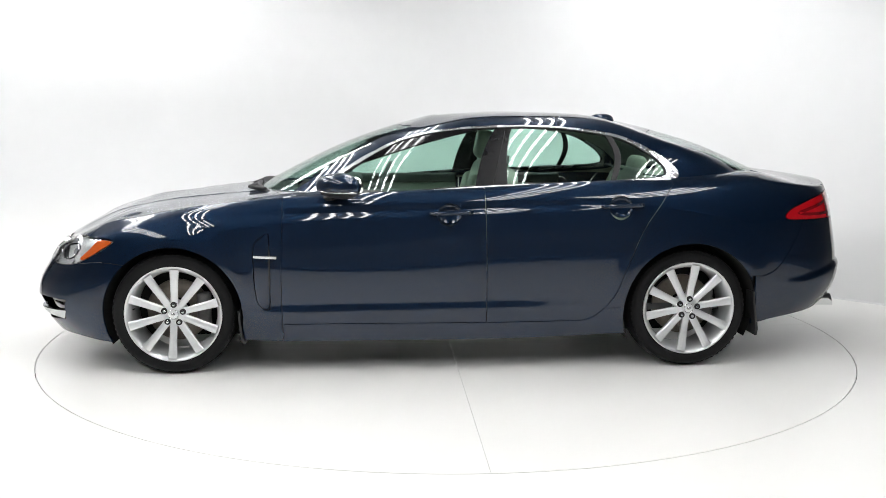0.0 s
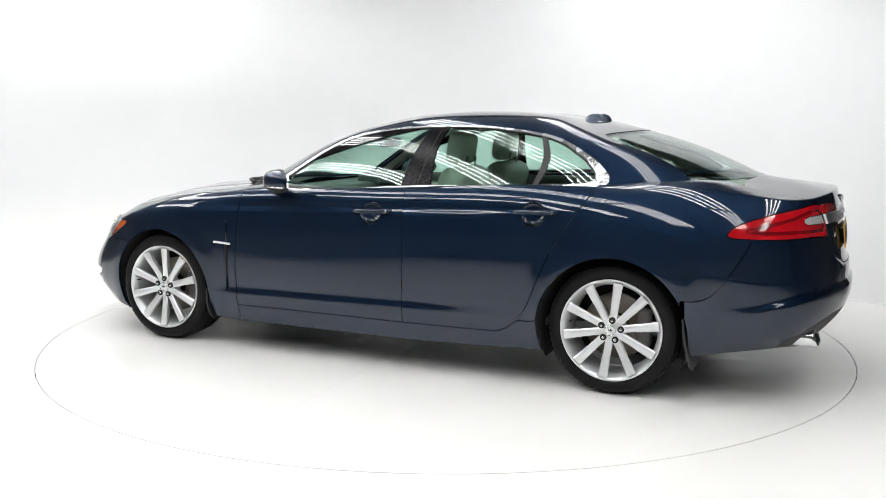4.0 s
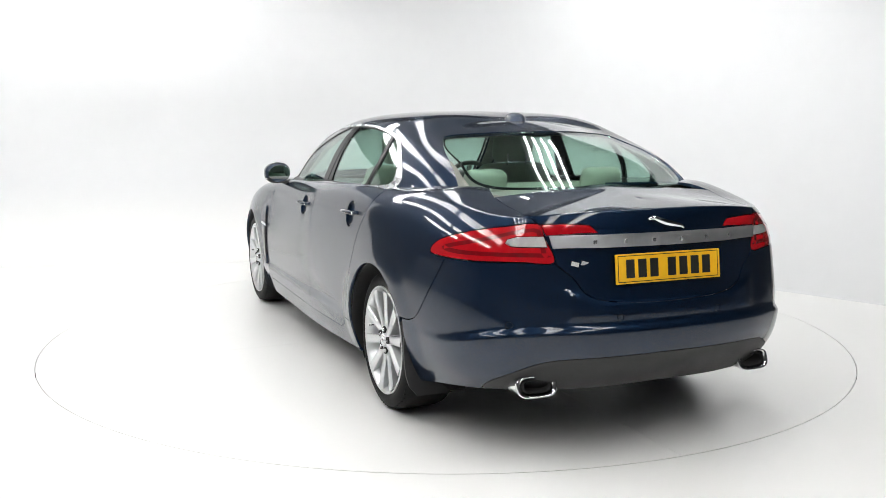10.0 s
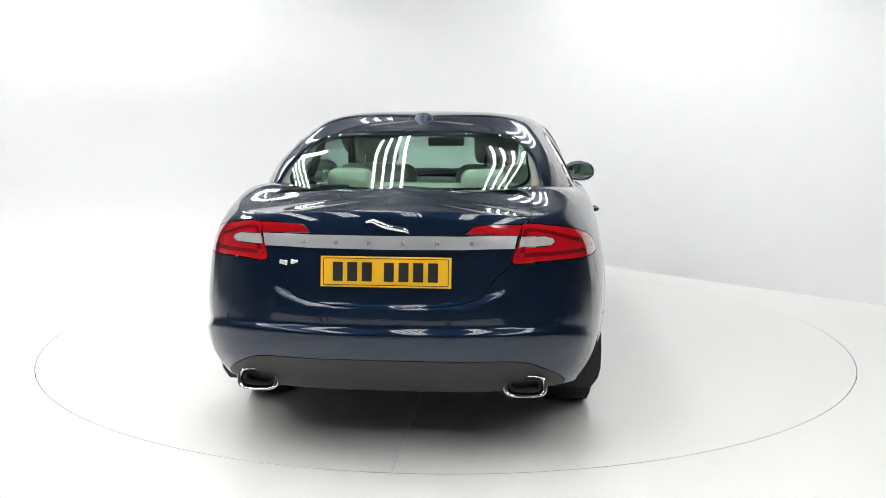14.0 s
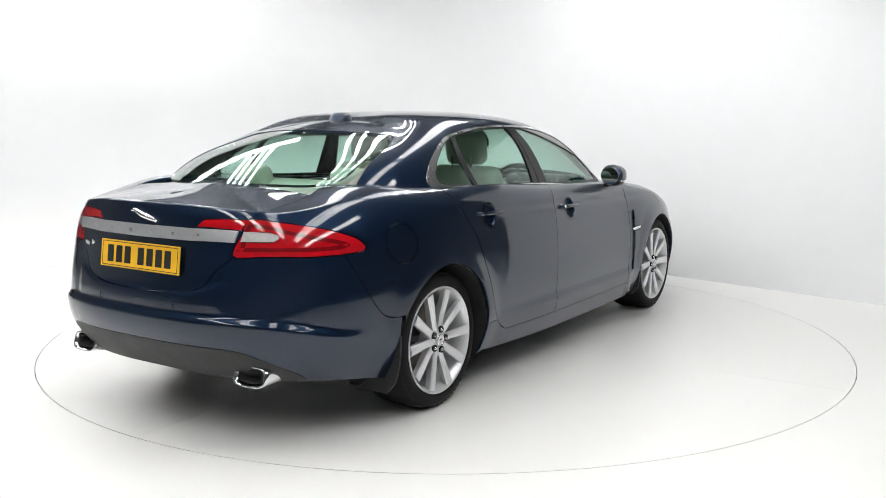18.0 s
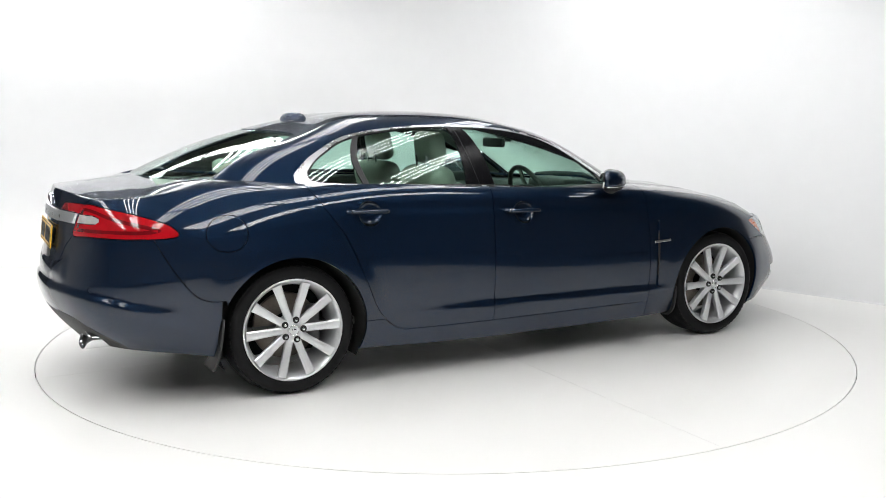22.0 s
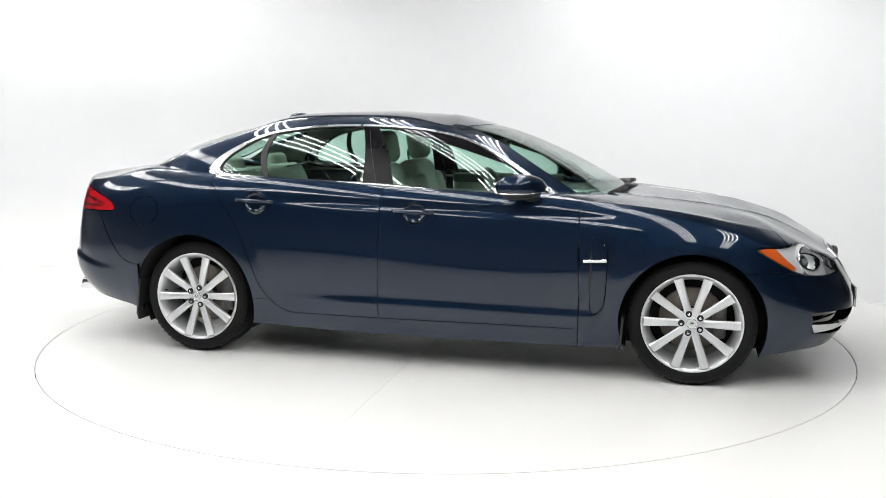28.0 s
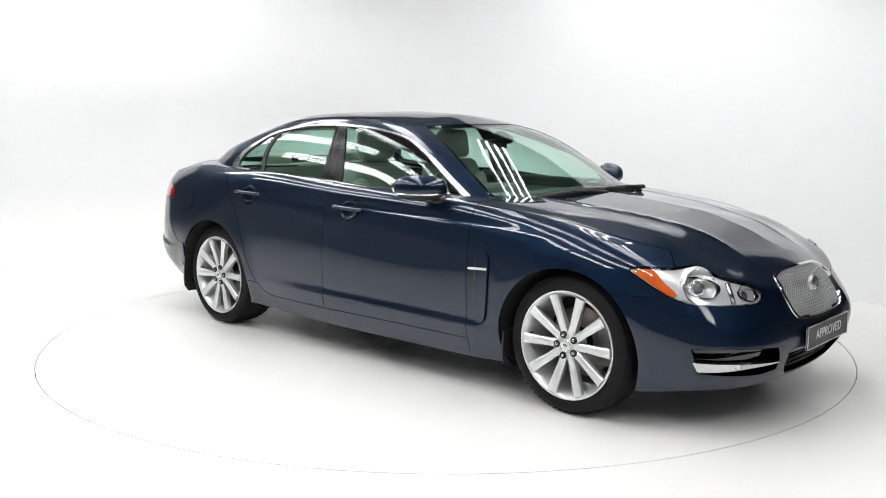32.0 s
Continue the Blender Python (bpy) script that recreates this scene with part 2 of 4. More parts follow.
class Skin:
    """Half a car's skin (y >= 0) through design lines that run from the middle of the nose round the side to the middle of the tail."""

    def __init__(self, lines, nu=460, nv=260, relief=None, deck=False):
        net = np.array(lines, float)                      # lines x stations x 3
        turned = net * (1, -1, 1)
        net2 = np.concatenate([turned[:, 3:0:-1], net, turned[:, -2:-5:-1]], axis=1)
        du = np.linalg.norm(np.diff(net2, axis=1), axis=2).mean(axis=0)
        ku = np.concatenate([[0], np.cumsum(du)])
        self.ku = ku - ku[3]
        self.u1 = self.ku[-4]
        dv = np.linalg.norm(np.diff(net, axis=0), axis=2)[:, 2:-2].mean(axis=1)
        self.kv = np.concatenate([[0], np.cumsum(dv)])
        self.v1 = self.kv[-1]
        self.net = net2
        self.gu, self.gv = np.linspace(0, self.u1, nu), np.linspace(0, self.v1, nv)
        self.grid = self.points_grid(self.gu, self.gv)
        if deck:                                           # the boot's deck runs straight from its edge to the middle
            j = int(np.searchsorted(self.gv, self.kv[5]))
            edge, mid = self.grid[:, j:j + 1], self.grid[:, -1:]
            s = ((self.gv[j:] - self.gv[j]) / (self.gv[-1] - self.gv[j]))[None, :, None]
            flat = edge + (mid - edge) * s
            flat[..., 2] = (mid + (edge - mid) * (1 - s) ** 1.25)[..., 2]
            w = ease(-edge[..., 0], 0.35, 0.75)[..., None]
            self.grid[:, j:] += (flat - self.grid[:, j:]) * w
        self.normal = self.normals()
        if relief:
            self.grid = self.grid + self.normal * relief(self.grid, self.gv[None, :] - self.kv[5])[..., None]
            self.normal = self.normals()

    def normals(self):
        gx = np.gradient(self.grid, self.gu, axis=0)
        gy = np.gradient(self.grid, self.gv, axis=1)
        n = np.cross(gx, gy)
        n /= np.linalg.norm(n, axis=2, keepdims=True) + 1e-12
        out = self.grid - np.array([1.35, 0, 0.6])
        n[np.sum(n * out, axis=2) < 0] *= -1
        n[np.abs(self.grid[..., 1]) < 1e-4] *= (1, 0, 1)
        for i, far in ((slice(0, 5), 5), (slice(-5, None), -6)):   # where the lines meet in the middle
            mean = n[far, -6] * (1, 0, 1)
            n[i, -5:] = mean
        return n / (np.linalg.norm(n, axis=2, keepdims=True) + 1e-12)

    def points_grid(self, u, v):
        a = cubic(self.ku, np.swapaxes(self.net, 0, 1), u)          # nu x lines x 3
        return np.swapaxes(cubic(self.kv, np.swapaxes(a, 0, 1), v), 0, 1)

    def _lerp(self, field, uv):
        uv = np.atleast_2d(uv)
        fu = np.clip(uv[:, 0] / self.u1, 0, 1) * (len(self.gu) - 1)
        fv = np.clip(uv[:, 1] / self.v1, 0, 1) * (len(self.gv) - 1)
        i, j = np.minimum(fu.astype(int), len(self.gu) - 2), np.minimum(fv.astype(int), len(self.gv) - 2)
        a, b = (fu - i)[:, None], (fv - j)[:, None]
        return (field[i, j] * (1 - a) + field[i + 1, j] * a) * (1 - b) + (field[i, j + 1] * (1 - a) + field[i + 1, j + 1] * a) * b

    def at(self, uv):
        p = self._lerp(self.grid, uv)
        n = self._lerp(self.normal, uv)
        return p, n / (np.linalg.norm(n, axis=1, keepdims=True) + 1e-12)

    def find(self, kind, a, b):
        """Where on the skin the side ('s': x, z), top ('t': x, y), front ('f': y, z) or rear ('r': y, z) view shows that place."""
        g, n = self.grid, self.normal
        ax = {"s": (0, 2), "t": (0, 1), "f": (1, 2), "r": (1, 2)}[kind]
        ok = {"s": n[..., 1] > 0.12, "t": n[..., 2] > 0.2, "f": n[..., 0] > 0.12, "r": n[..., 0] < -0.12}[kind]
        d = (g[..., ax[0]] - a) ** 2 + (g[..., ax[1]] - b) ** 2 + np.where(ok, 0, 10)
        i, j = np.unravel_index(np.argmin(d), d.shape)
        uv = np.array([self.gu[i], self.gv[j]])
        for _ in range(4):
            p = self.at(uv)[0][0]
            e = 0.004
            su, sv = (e if uv[0] < self.u1 / 2 else -e), (e if uv[1] < self.v1 / 2 else -e)
            pu, pv = self.at(uv + (su, 0))[0][0], self.at(uv + (0, sv))[0][0]
            j2 = np.array([[(pu[q] - p[q]) / su, (pv[q] - p[q]) / sv] for q in ax])
            r = np.array([a - p[ax[0]], b - p[ax[1]]])
            if abs(np.linalg.det(j2)) < 0.02:
                break
            step = np.linalg.solve(j2, r)
            uv = np.clip(uv + np.clip(step, -0.03, 0.03), 0, (self.u1, self.v1))
        return uv

    def line(self, hints, n=6, closed=False, smooth=True):
        """Outline on the skin from hints (kind, a, b); smooth: one flowing line."""
        uv = [self.find(*h) if isinstance(h[0], str) else np.array(h, float) for h in hints]
        return np.array(spline(uv, n, closed) if smooth else uv)


def inside(poly, q):
    x, y = q[:, 0], q[:, 1]
    res = np.zeros(len(q), bool)
    px, py = poly[:, 0], poly[:, 1]
    for i in range(len(poly)):
        j = i - 1
        cut = (py[i] > y) != (py[j] > y)
        with np.errstate(divide="ignore", invalid="ignore"):
            xx = (px[j] - px[i]) * (y - py[i]) / (py[j] - py[i]) + px[i]
        res ^= cut & (x < xx)
    return res


def thin(poly, gap):
    keep = [poly[0]]
    for q in poly[1:]:
        if np.linalg.norm(q - keep[-1]) > gap:
            keep.append(q)
    if np.linalg.norm(keep[0] - keep[-1]) < gap:
        keep.pop()
    return np.array(keep)


def resample(poly, step):
    out = []
    for a, b in zip(poly, np.roll(poly, -1, axis=0)):
        k = max(1, int(np.linalg.norm(b - a) / step))
        out += [a + (b - a) * i / k for i in range(k)]
    return np.array(out)


def cut_panel(skin, outer, holes=(), step=0.03, gap=0.0022, flange=0.014, lift=0.0, both=False, back=False):
    """Vertices, faces and normals of a panel of the skin: inside the outer outline, outside the holes, its rim pulled in by the gap and folded inwards.
    both: the other half of the car too. back: close it behind (a solid pane)."""
    loops = [thin(resample(np.clip(np.array(q), 0, (skin.u1, skin.v1)), step), step * 0.12) for q in (outer, *holes)]
    lo, hi = loops[0].min(0), loops[0].max(0)
    gx, gy = np.meshgrid(np.arange(lo[0] + step / 2, hi[0], step), np.arange(lo[1] + step / 2, hi[1], step))
    gx[::2] += step / 2
    inner = np.c_[gx.ravel(), gy.ravel()]
    rim = np.concatenate(loops)
    keep = inside(loops[0], inner)
    for h in loops[1:]:
        keep &= ~inside(h, inner)
    inner = inner[keep]
    if len(inner):
        near = np.array([np.min(np.sum((rim - q) ** 2, axis=1)) for q in inner])
        inner = inner[near > (step * 0.45) ** 2]
    pts, edges, base = [], [], 0
    for l in loops:
        edges += [(base + i, base + (i + 1) % len(l)) for i in range(len(l))]
        base += len(l)
    pts = np.concatenate([rim, inner])
    v, _, f, *_ = delaunay_2d_cdt([Vector(tuple(map(float, q))) for q in pts], edges, [], 0, 1e-6)
    v = np.array([tuple(q) for q in v])
    f = np.array([t for t in f if len(t) == 3])
    c = v[f].mean(axis=1)
    ok = inside(loops[0], c)
    for h in loops[1:]:
        ok &= ~inside(h, c)
    f = f[ok]
    used = np.unique(f)
    back_map = -np.ones(len(v), int)
    back_map[used] = np.arange(len(used))
    v, f = v[used], back_map[f]
    p, n = skin.at(v)
    a, b, d = p[f[:, 0]], p[f[:, 1]], p[f[:, 2]]
    flip = np.sum(np.cross(b - a, d - a) * n[f].mean(axis=1), axis=1) < 0
    f[flip] = f[flip][:, ::-1]
    # the rim
    count = {}
    for t in f:
        for i in range(3):
            e = (int(t[i]), int(t[(i + 1) % 3]))
            count[e] = count.get(e, 0) + 1
    border = [e for e in count if (e[1], e[0]) not in count]
    middle = np.abs(p[:, 1]) < 2e-3
    f = f[~middle[f].all(axis=1)]
    border = [e for e in border if not (middle[e[0]] and middle[e[1]])]
    inward = np.zeros_like(p)
    for i, j in border:
        t = p[j] - p[i]
        for k in (i, j):
            w = np.cross(n[k], t)
            inward[k] += w / (np.linalg.norm(w) + 1e-9)
    length = np.linalg.norm(inward, axis=1, keepdims=True)
    inward = np.where(length > 1e-6, inward / (length + 1e-9), 0)
    p = p + inward * gap + n * lift
    p[middle, 1] = 0
    verts, faces, norms = [p], [f.tolist()], [n]
    total = len(p)
    if back:
        ids = {k for e in border for k in e}
        verts.append(p - n * flange)
        norms.append(-n)
        faces.append([(j, i, total + i, total + j) for i, j in border])
        faces.append([tuple(total + q for q in t[::-1]) for t in f.tolist()])
    elif flange:
        ids = sorted({k for e in border for k in e})
        at = {k: i for i, k in enumerate(ids)}
        rim_p, rim_n, rim_i = p[ids], n[ids], inward[ids]
        turn = 1 if flange > 0 else -1                      # a rim that stands outwards is seen from within
        verts += [rim_p, rim_p - rim_n * flange]
        norms += [-rim_i * turn + 0.3 * rim_n, -rim_i * turn]
        k = len(ids)
        faces.append([(total + at[j], total + at[i], total + k + at[i], total + k + at[j])[::turn] for i, j in border])
        total += 2 * k
    verts, norms = np.concatenate(verts), np.concatenate(norms)
    faces = [t for g in faces for t in g]
    if both:
        verts[np.abs(verts[:, 1]) < 1e-4, 1] = 0
        off = np.flatnonzero(verts[:, 1] != 0)             # the seam in the middle is shared
        other = np.arange(len(verts))
        other[off] = len(verts) + np.arange(len(off))
        verts = np.concatenate([verts, verts[off] * (1, -1, 1)])
        norms = np.concatenate([norms, norms[off] * (1, -1, 1)])
        faces = faces + [tuple(int(other[q]) for q in reversed(t)) for t in faces]
    norms = norms / (np.linalg.norm(norms, axis=1, keepdims=True) + 1e-9)
    return verts, faces, norms


def panel(name, skin, outer, mat, parent, holes=(), label="", pair=False, side=1, **kw):
    """A panel cut from the skin as a part; pair: one on each side."""
    v, f, n = cut_panel(skin, outer, holes, **kw)
    made = []
    for s in (1, -1) if pair else (side,):
        if s > 0:
            made.append(mesh_part(name, v, f, mat, parent, label, n))
        else:
            made.append(mesh_part(name, v * (1, -1, 1), [tuple(reversed(t)) for t in f], mat, parent, label, n * (1, -1, 1)))
    return made if pair else made[0]


def inset(poly, d):
    """The outline moved inwards by d."""
    q = thin(np.array(poly, float), 0.004)
    area = np.sum(q[:, 0] * np.roll(q[:, 1], -1) - q[:, 1] * np.roll(q[:, 0], -1))
    t = np.roll(q, -1, axis=0) - np.roll(q, 1, axis=0)
    t /= np.linalg.norm(t, axis=1, keepdims=True) + 1e-9
    n = np.c_[-t[:, 1], t[:, 0]] * (1 if area > 0 else -1)
    return q + n * d


def disc(skin, kind, a, b, r, n=20, stretch=1.0):
    """A round outline of radius r on the skin."""
    c = skin.find(kind, a, b)
    return np.array([c + r * np.array([math.cos(i * 2 * math.pi / n), stretch * math.sin(i * 2 * math.pi / n)]) for i in range(n)])


# ---- the studio ----
def studio():
    """White cove round the table, with a sharp-footed wall on one side, and the dark hall behind the camera."""
    # foot line of the white wall, from beside the camera round the back: points on the floor
    foot = [(-5.65, 3.79), (-5.2, 3.95), (-4.2, 4.25), (-2.8, 4.5), (-1.4, 4.55), (0.1, 4.05), (1.0, 3.34), (1.7, 2.66), (2.54, 1.82), (3.4, 0.96), (3.75, 0.61)]
    foot = [np.array(q) for q in spline(foot, 8)]
    height = 3.05
    rings = []
    for i, q in enumerate(foot):
        t = foot[min(i + 1, len(foot) - 1)] - foot[max(i - 1, 0)]
        t = t / np.linalg.norm(t)
        inn = np.array([t[1], -t[0]])
        if inn @ (-q) < 0:
            inn = -inn
        rad = 1.6 - 1.585 * float(ease(q[0], -1.4, 1.2))  # the cove runs out to a sharp foot
        ring = [(*(q + inn * rad), 0.002)]
        for k in range(1, 10):
            a = math.pi / 2 * k / 9
            ring.append((*(q + inn * rad * (1 - math.sin(a))), 0.002 + rad * (1 - math.cos(a))))
        ring.append((*q, height))
        rings.append(ring)
    k = len(rings[0])
    verts = [v for r in rings for v in r]
    faces = [(i * k + j, (i + 1) * k + j, (i + 1) * k + j + 1, i * k + j + 1) for i in range(len(rings) - 1) for j in range(k - 1)]
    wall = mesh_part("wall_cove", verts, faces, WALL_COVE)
    sol = wall.modifiers.new("thick", "SOLIDIFY")
    sol.thickness, sol.offset = 0.08, -1
    tagged(wall, "white painted studio wall curving into the floor", "wall", kind="structure")
    # floor round the table: one sheet with a round opening
    bm = bmesh.new()
    inner, outer = [], []
    for i in range(160):
        a = 2 * math.pi * i / 160
        c, s = math.cos(a), math.sin(a)
        inner.append(bm.verts.new((TABLE_C[0] + c * (TABLE_R + 0.0035), TABLE_C[1] + s * (TABLE_R + 0.0035), 0)))
        r = 9.5 / max(abs(c), abs(s))
        outer.append(bm.verts.new((c * r, s * r, 0)))
    low = [bm.verts.new(v.co - Vector((0, 0, 0.05))) for v in inner]
    for i in range(160):
        j = (i + 1) % 160
        bm.faces.new((inner[i], outer[i], outer[j], inner[j]))
        bm.faces.new((inner[i], inner[j], low[j], low[i]))
    tagged(part("floor", bm, FLOOR), "glossy white painted studio floor", "floor", kind="structure")
    pit = part("floor_pit", box(5.4, 5.4, 0.02, m=pose(0, 0, -0.07)), DARK)
    tagged(pit, "dark pit under the turntable", "floor", kind="structure")
    for name, sx, sy, m in (("floor_hall_side", 5.0, 9.0, pose(7.0, -4.95, 0.003)), ("floor_hall_back", 14.0, 2.4, pose(-2.5, -8.25, 0.003))):
        tagged(part(name, box(sx, sy, 0.004, m=m), HALL_FLOOR), "dark grey hall floor beside the white studio floor", "floor", kind="structure")
    # hall round and over it
    for name, sx, sy, m in (("wall_hall_back", 19, 0.1, pose(0, -9.5, 1.95)), ("wall_hall_left", 0.1, 19, pose(-9.5, 0, 1.95)),
                            ("wall_hall_right", 0.1, 19, pose(9.5, 0, 1.95)), ("wall_hall_far", 19, 0.1, pose(0, 9.5, 1.95))):
        tagged(part(name, box(sx, sy, 3.9, m=m), DARK_WALL), "dark wall of the hall round the studio", "wall", kind="structure")
    # unseen low grey panels, added to lighten what the car's side mirrors
    for name, sx, sy, m in (("wall_dado_back", 18.8, 0.03, pose(0, -9.43, 0.75)), ("wall_dado_left", 0.03, 12.0, pose(-9.43, -3.4, 0.75))):
        tagged(part(name, box(sx, sy, 1.5, m=m), BOUNCE_GREY), "unseen grey panel added to lighten the reflections in the car's side", "wall", kind="structure")
    tagged(part("ceiling", box(19.2, 19.2, 0.1, m=pose(0, 0, 3.95)), CEIL), "grey ceiling over the studio", "ceiling", kind="structure")


def tube_fixture():
    """Long batten with four rows of bare tubes, two end to end in each."""
    root = new("ceiling_light")
    for k in (-1, 1):
        part("housing", box(0.60, 1.56, 0.05, 0.008, m=pose(0, k * 0.785, 0.06)), CEIL, root)
        for i in range(4):
            x = -0.225 + 0.15 * i
            part("tube", tube([(x, k * 0.785 - 0.745, 0), (x, k * 0.785 + 0.745, 0)], 0.02, 10), TUBE, root)
            for e in (-1, 1):
                part("holder", box(0.03, 0.03, 0.05, 0.004, m=pose(x, k * 0.785 + e * 0.757, 0.02)), WALL, root)
    return tagged(root, "long ceiling light with four rows of bright fluorescent tubes", "ceiling light", "studio ceiling lights")


LIGHT_Z = 3.815
# places of the lights: x, y, turn
LIGHTS = tuple((x, y, 0) for x in (-4.3, -2.5, -0.7, 1.1) for y in (1.2, -2.1, -5.4)) + ((2.9, -3.0, 0), (2.9, -6.3, 0), (-6.1, 0.2, 0), (-3.4, 3.2, 90))


def lights():
    first = tube_fixture()
    for i, (x, y, r) in enumerate(LIGHTS):
        m = pose(x, y, LIGHT_Z, 0, 0, r)
        if i == 0:
            first.matrix_basis = m
        else:
            copy_thing(first, m)


def turntable():
    """Round table flush with the floor, in four segments."""
    root = new("turntable")
    for q in range(4):
        bm = bmesh.new()
        top, low = [], []
        n = 40
        g = 0.0008
        a0 = q * math.pi / 2
        cx, cy = g * math.sqrt(2) * math.cos(a0 + math.pi / 4), g * math.sqrt(2) * math.sin(a0 + math.pi / 4)
        ring = [(cx, cy)] + [(cx + (TABLE_R - 0.0035) * math.cos(a0 + math.pi / 2 * i / n), cy + (TABLE_R - 0.0035) * math.sin(a0 + math.pi / 2 * i / n)) for i in range(n + 1)]
        top = [bm.verts.new((x, y, 0)) for x, y in ring]
        low = [bm.verts.new((x, y, -0.03)) for x, y in ring]
        bm.faces.new(top)
        bm.faces.new(low[::-1])
        for i in range(len(top)):
            j = (i + 1) % len(top)
            bm.faces.new((top[i], low[i], low[j], top[j]))
        bmesh.ops.recalc_face_normals(bm, faces=bm.faces)
        part("segment", bm, TABLE, root)
    return tagged(root, "round white turntable flush with the floor", "turntable")


studio()
lights()
table = turntable()

# ---- the car: design lines of its skin (x ahead of the rear axle, y to its left, z up) ----
# body, from the lower edge of the side over the belt to the middle of the car; nose first
LOWER_EDGE = [(3.715, 0, 0.214), (3.691, 0.349, 0.212), (3.591, 0.616, 0.205), (3.44, 0.752, 0.196), (3.248, 0.837, 0.177), (2.9, 0.857, 0.181), (2.3, 0.865, 0.185), (1.2, 0.875, 0.185), (0.4, 0.87, 0.2), (0, 0.865, 0.22), (-0.45, 0.829, 0.25), (-0.818, 0.683, 0.313), (-0.94, 0.419, 0.314), (-0.962, 0, 0.313)]
LOWER_BULGE = [(3.805, 0, 0.365), (3.781, 0.357, 0.366), (3.682, 0.647, 0.365), (3.511, 0.793, 0.363), (3.258, 0.875, 0.367), (2.9, 0.911, 0.361), (2.3, 0.915, 0.365), (1.2, 0.925, 0.375), (0.4, 0.925, 0.385), (0, 0.925, 0.39), (-0.5, 0.879, 0.4), (-0.887, 0.722, 0.422), (-1.034, 0.429, 0.433), (-1.072, 0, 0.432)]
WIDEST = [(3.791, 0, 0.524), (3.763, 0.356, 0.522), (3.658, 0.637, 0.525), (3.496, 0.784, 0.536), (3.247, 0.888, 0.549), (2.9, 0.931, 0.56), (2.3, 0.93, 0.57), (1.2, 0.937, 0.58), (0.4, 0.938, 0.6), (0, 0.938, 0.6), (-0.5, 0.904, 0.6), (-0.906, 0.741, 0.589), (-1.064, 0.438, 0.582), (-1.108, 0, 0.584)]
UPPER_SIDE = [(3.736, 0, 0.625), (3.702, 0.351, 0.628), (3.583, 0.613, 0.655), (3.451, 0.762, 0.671), (3.236, 0.861, 0.696), (2.9, 0.915, 0.734), (2.3, 0.914, 0.76), (1.2, 0.925, 0.78), (0.4, 0.928, 0.8), (0, 0.928, 0.8), (-0.5, 0.889, 0.79), (-0.886, 0.734, 0.779), (-1.028, 0.438, 0.789), (-1.071, 0, 0.789)]
SHOULDER = [(3.72, 0, 0.675), (3.662, 0.348, 0.673), (3.534, 0.603, 0.726), (3.387, 0.737, 0.759), (3.194, 0.819, 0.808), (2.899, 0.858, 0.88), (2.3, 0.874, 0.925), (1.2, 0.893, 0.965), (0.4, 0.895, 0.995), (0, 0.885, 0.995), (-0.5, 0.83, 0.98), (-0.862, 0.705, 0.943), (-1, 0.427, 0.962), (-1.045, 0, 0.97)]
BELT = [(3.655, 0, 0.722), (3.588, 0.339, 0.728), (3.446, 0.561, 0.778), (3.317, 0.665, 0.822), (3.141, 0.74, 0.859), (2.895, 0.785, 0.91), (2.3, 0.83, 0.975), (1.2, 0.854, 1.028), (0.4, 0.85, 1.065), (0, 0.83, 1.065), (-0.502, 0.765, 1.064), (-0.852, 0.642, 1.026), (-0.975, 0.42, 1.043), (-1.022, 0, 1.054)]
HALF_WAY = [(3.56, 0, 0.782), (3.465, 0.248, 0.812), (3.314, 0.399, 0.862), (3.196, 0.44, 0.895), (3.047, 0.46, 0.925), (2.848, 0.47, 0.955), (2.3, 0.48, 1.009), (1.2, 0.5, 1.035), (0.4, 0.5, 1.078), (0, 0.5, 1.092), (-0.501, 0.48, 1.112), (-0.791, 0.451, 1.089), (-0.9, 0.29, 1.074), (-0.936, 0, 1.076)]
MIDDLE = [(3.461, 0, 0.84), (3.378, 0, 0.877), (3.236, 0, 0.922), (3.138, 0, 0.948), (2.999, 0, 0.966), (2.799, 0, 0.99), (2.3, 0, 1.03), (1.2, 0, 1.046), (0.4, 0, 1.089), (0, 0, 1.102), (-0.5, 0, 1.126), (-0.681, 0, 1.106), (-0.791, 0, 1.091), (-0.846, 0, 1.081)]
BODY_LINES = (LOWER_EDGE, LOWER_BULGE, WIDEST, UPPER_SIDE, SHOULDER, BELT, HALF_WAY, MIDDLE)
# greenhouse, from the foot of the panes to the middle of the roof
PANE_FOOT = [(2.529, 0, 0.997), (2.471, 0.403, 0.99), (2.282, 0.726, 0.953), (1.95, 0.817, 0.956), (1.5, 0.835, 0.98), (1, 0.844, 1.01), (0.45, 0.832, 1.034), (0.001, 0.796, 1.033), (-0.454, 0.677, 1.001), (-0.723, 0.396, 1.017), (-0.786, 0, 1.038)]
PANE_MIDDLE = [(2.163, 0, 1.191), (2.118, 0.377, 1.187), (1.967, 0.683, 1.15), (1.741, 0.744, 1.172), (1.42, 0.755, 1.2), (1, 0.762, 1.214), (0.45, 0.748, 1.212), (0.001, 0.711, 1.194), (-0.241, 0.623, 1.18), (-0.36, 0.376, 1.2), (-0.405, 0, 1.217)]
CANT_RAIL = [(1.732, 0, 1.363), (1.704, 0.329, 1.36), (1.624, 0.561, 1.343), (1.451, 0.607, 1.37), (1.25, 0.625, 1.389), (0.95, 0.627, 1.396), (0.551, 0.616, 1.381), (0.225, 0.592, 1.339), (0.068, 0.539, 1.302), (-0.021, 0.326, 1.318), (-0.044, 0, 1.342)]
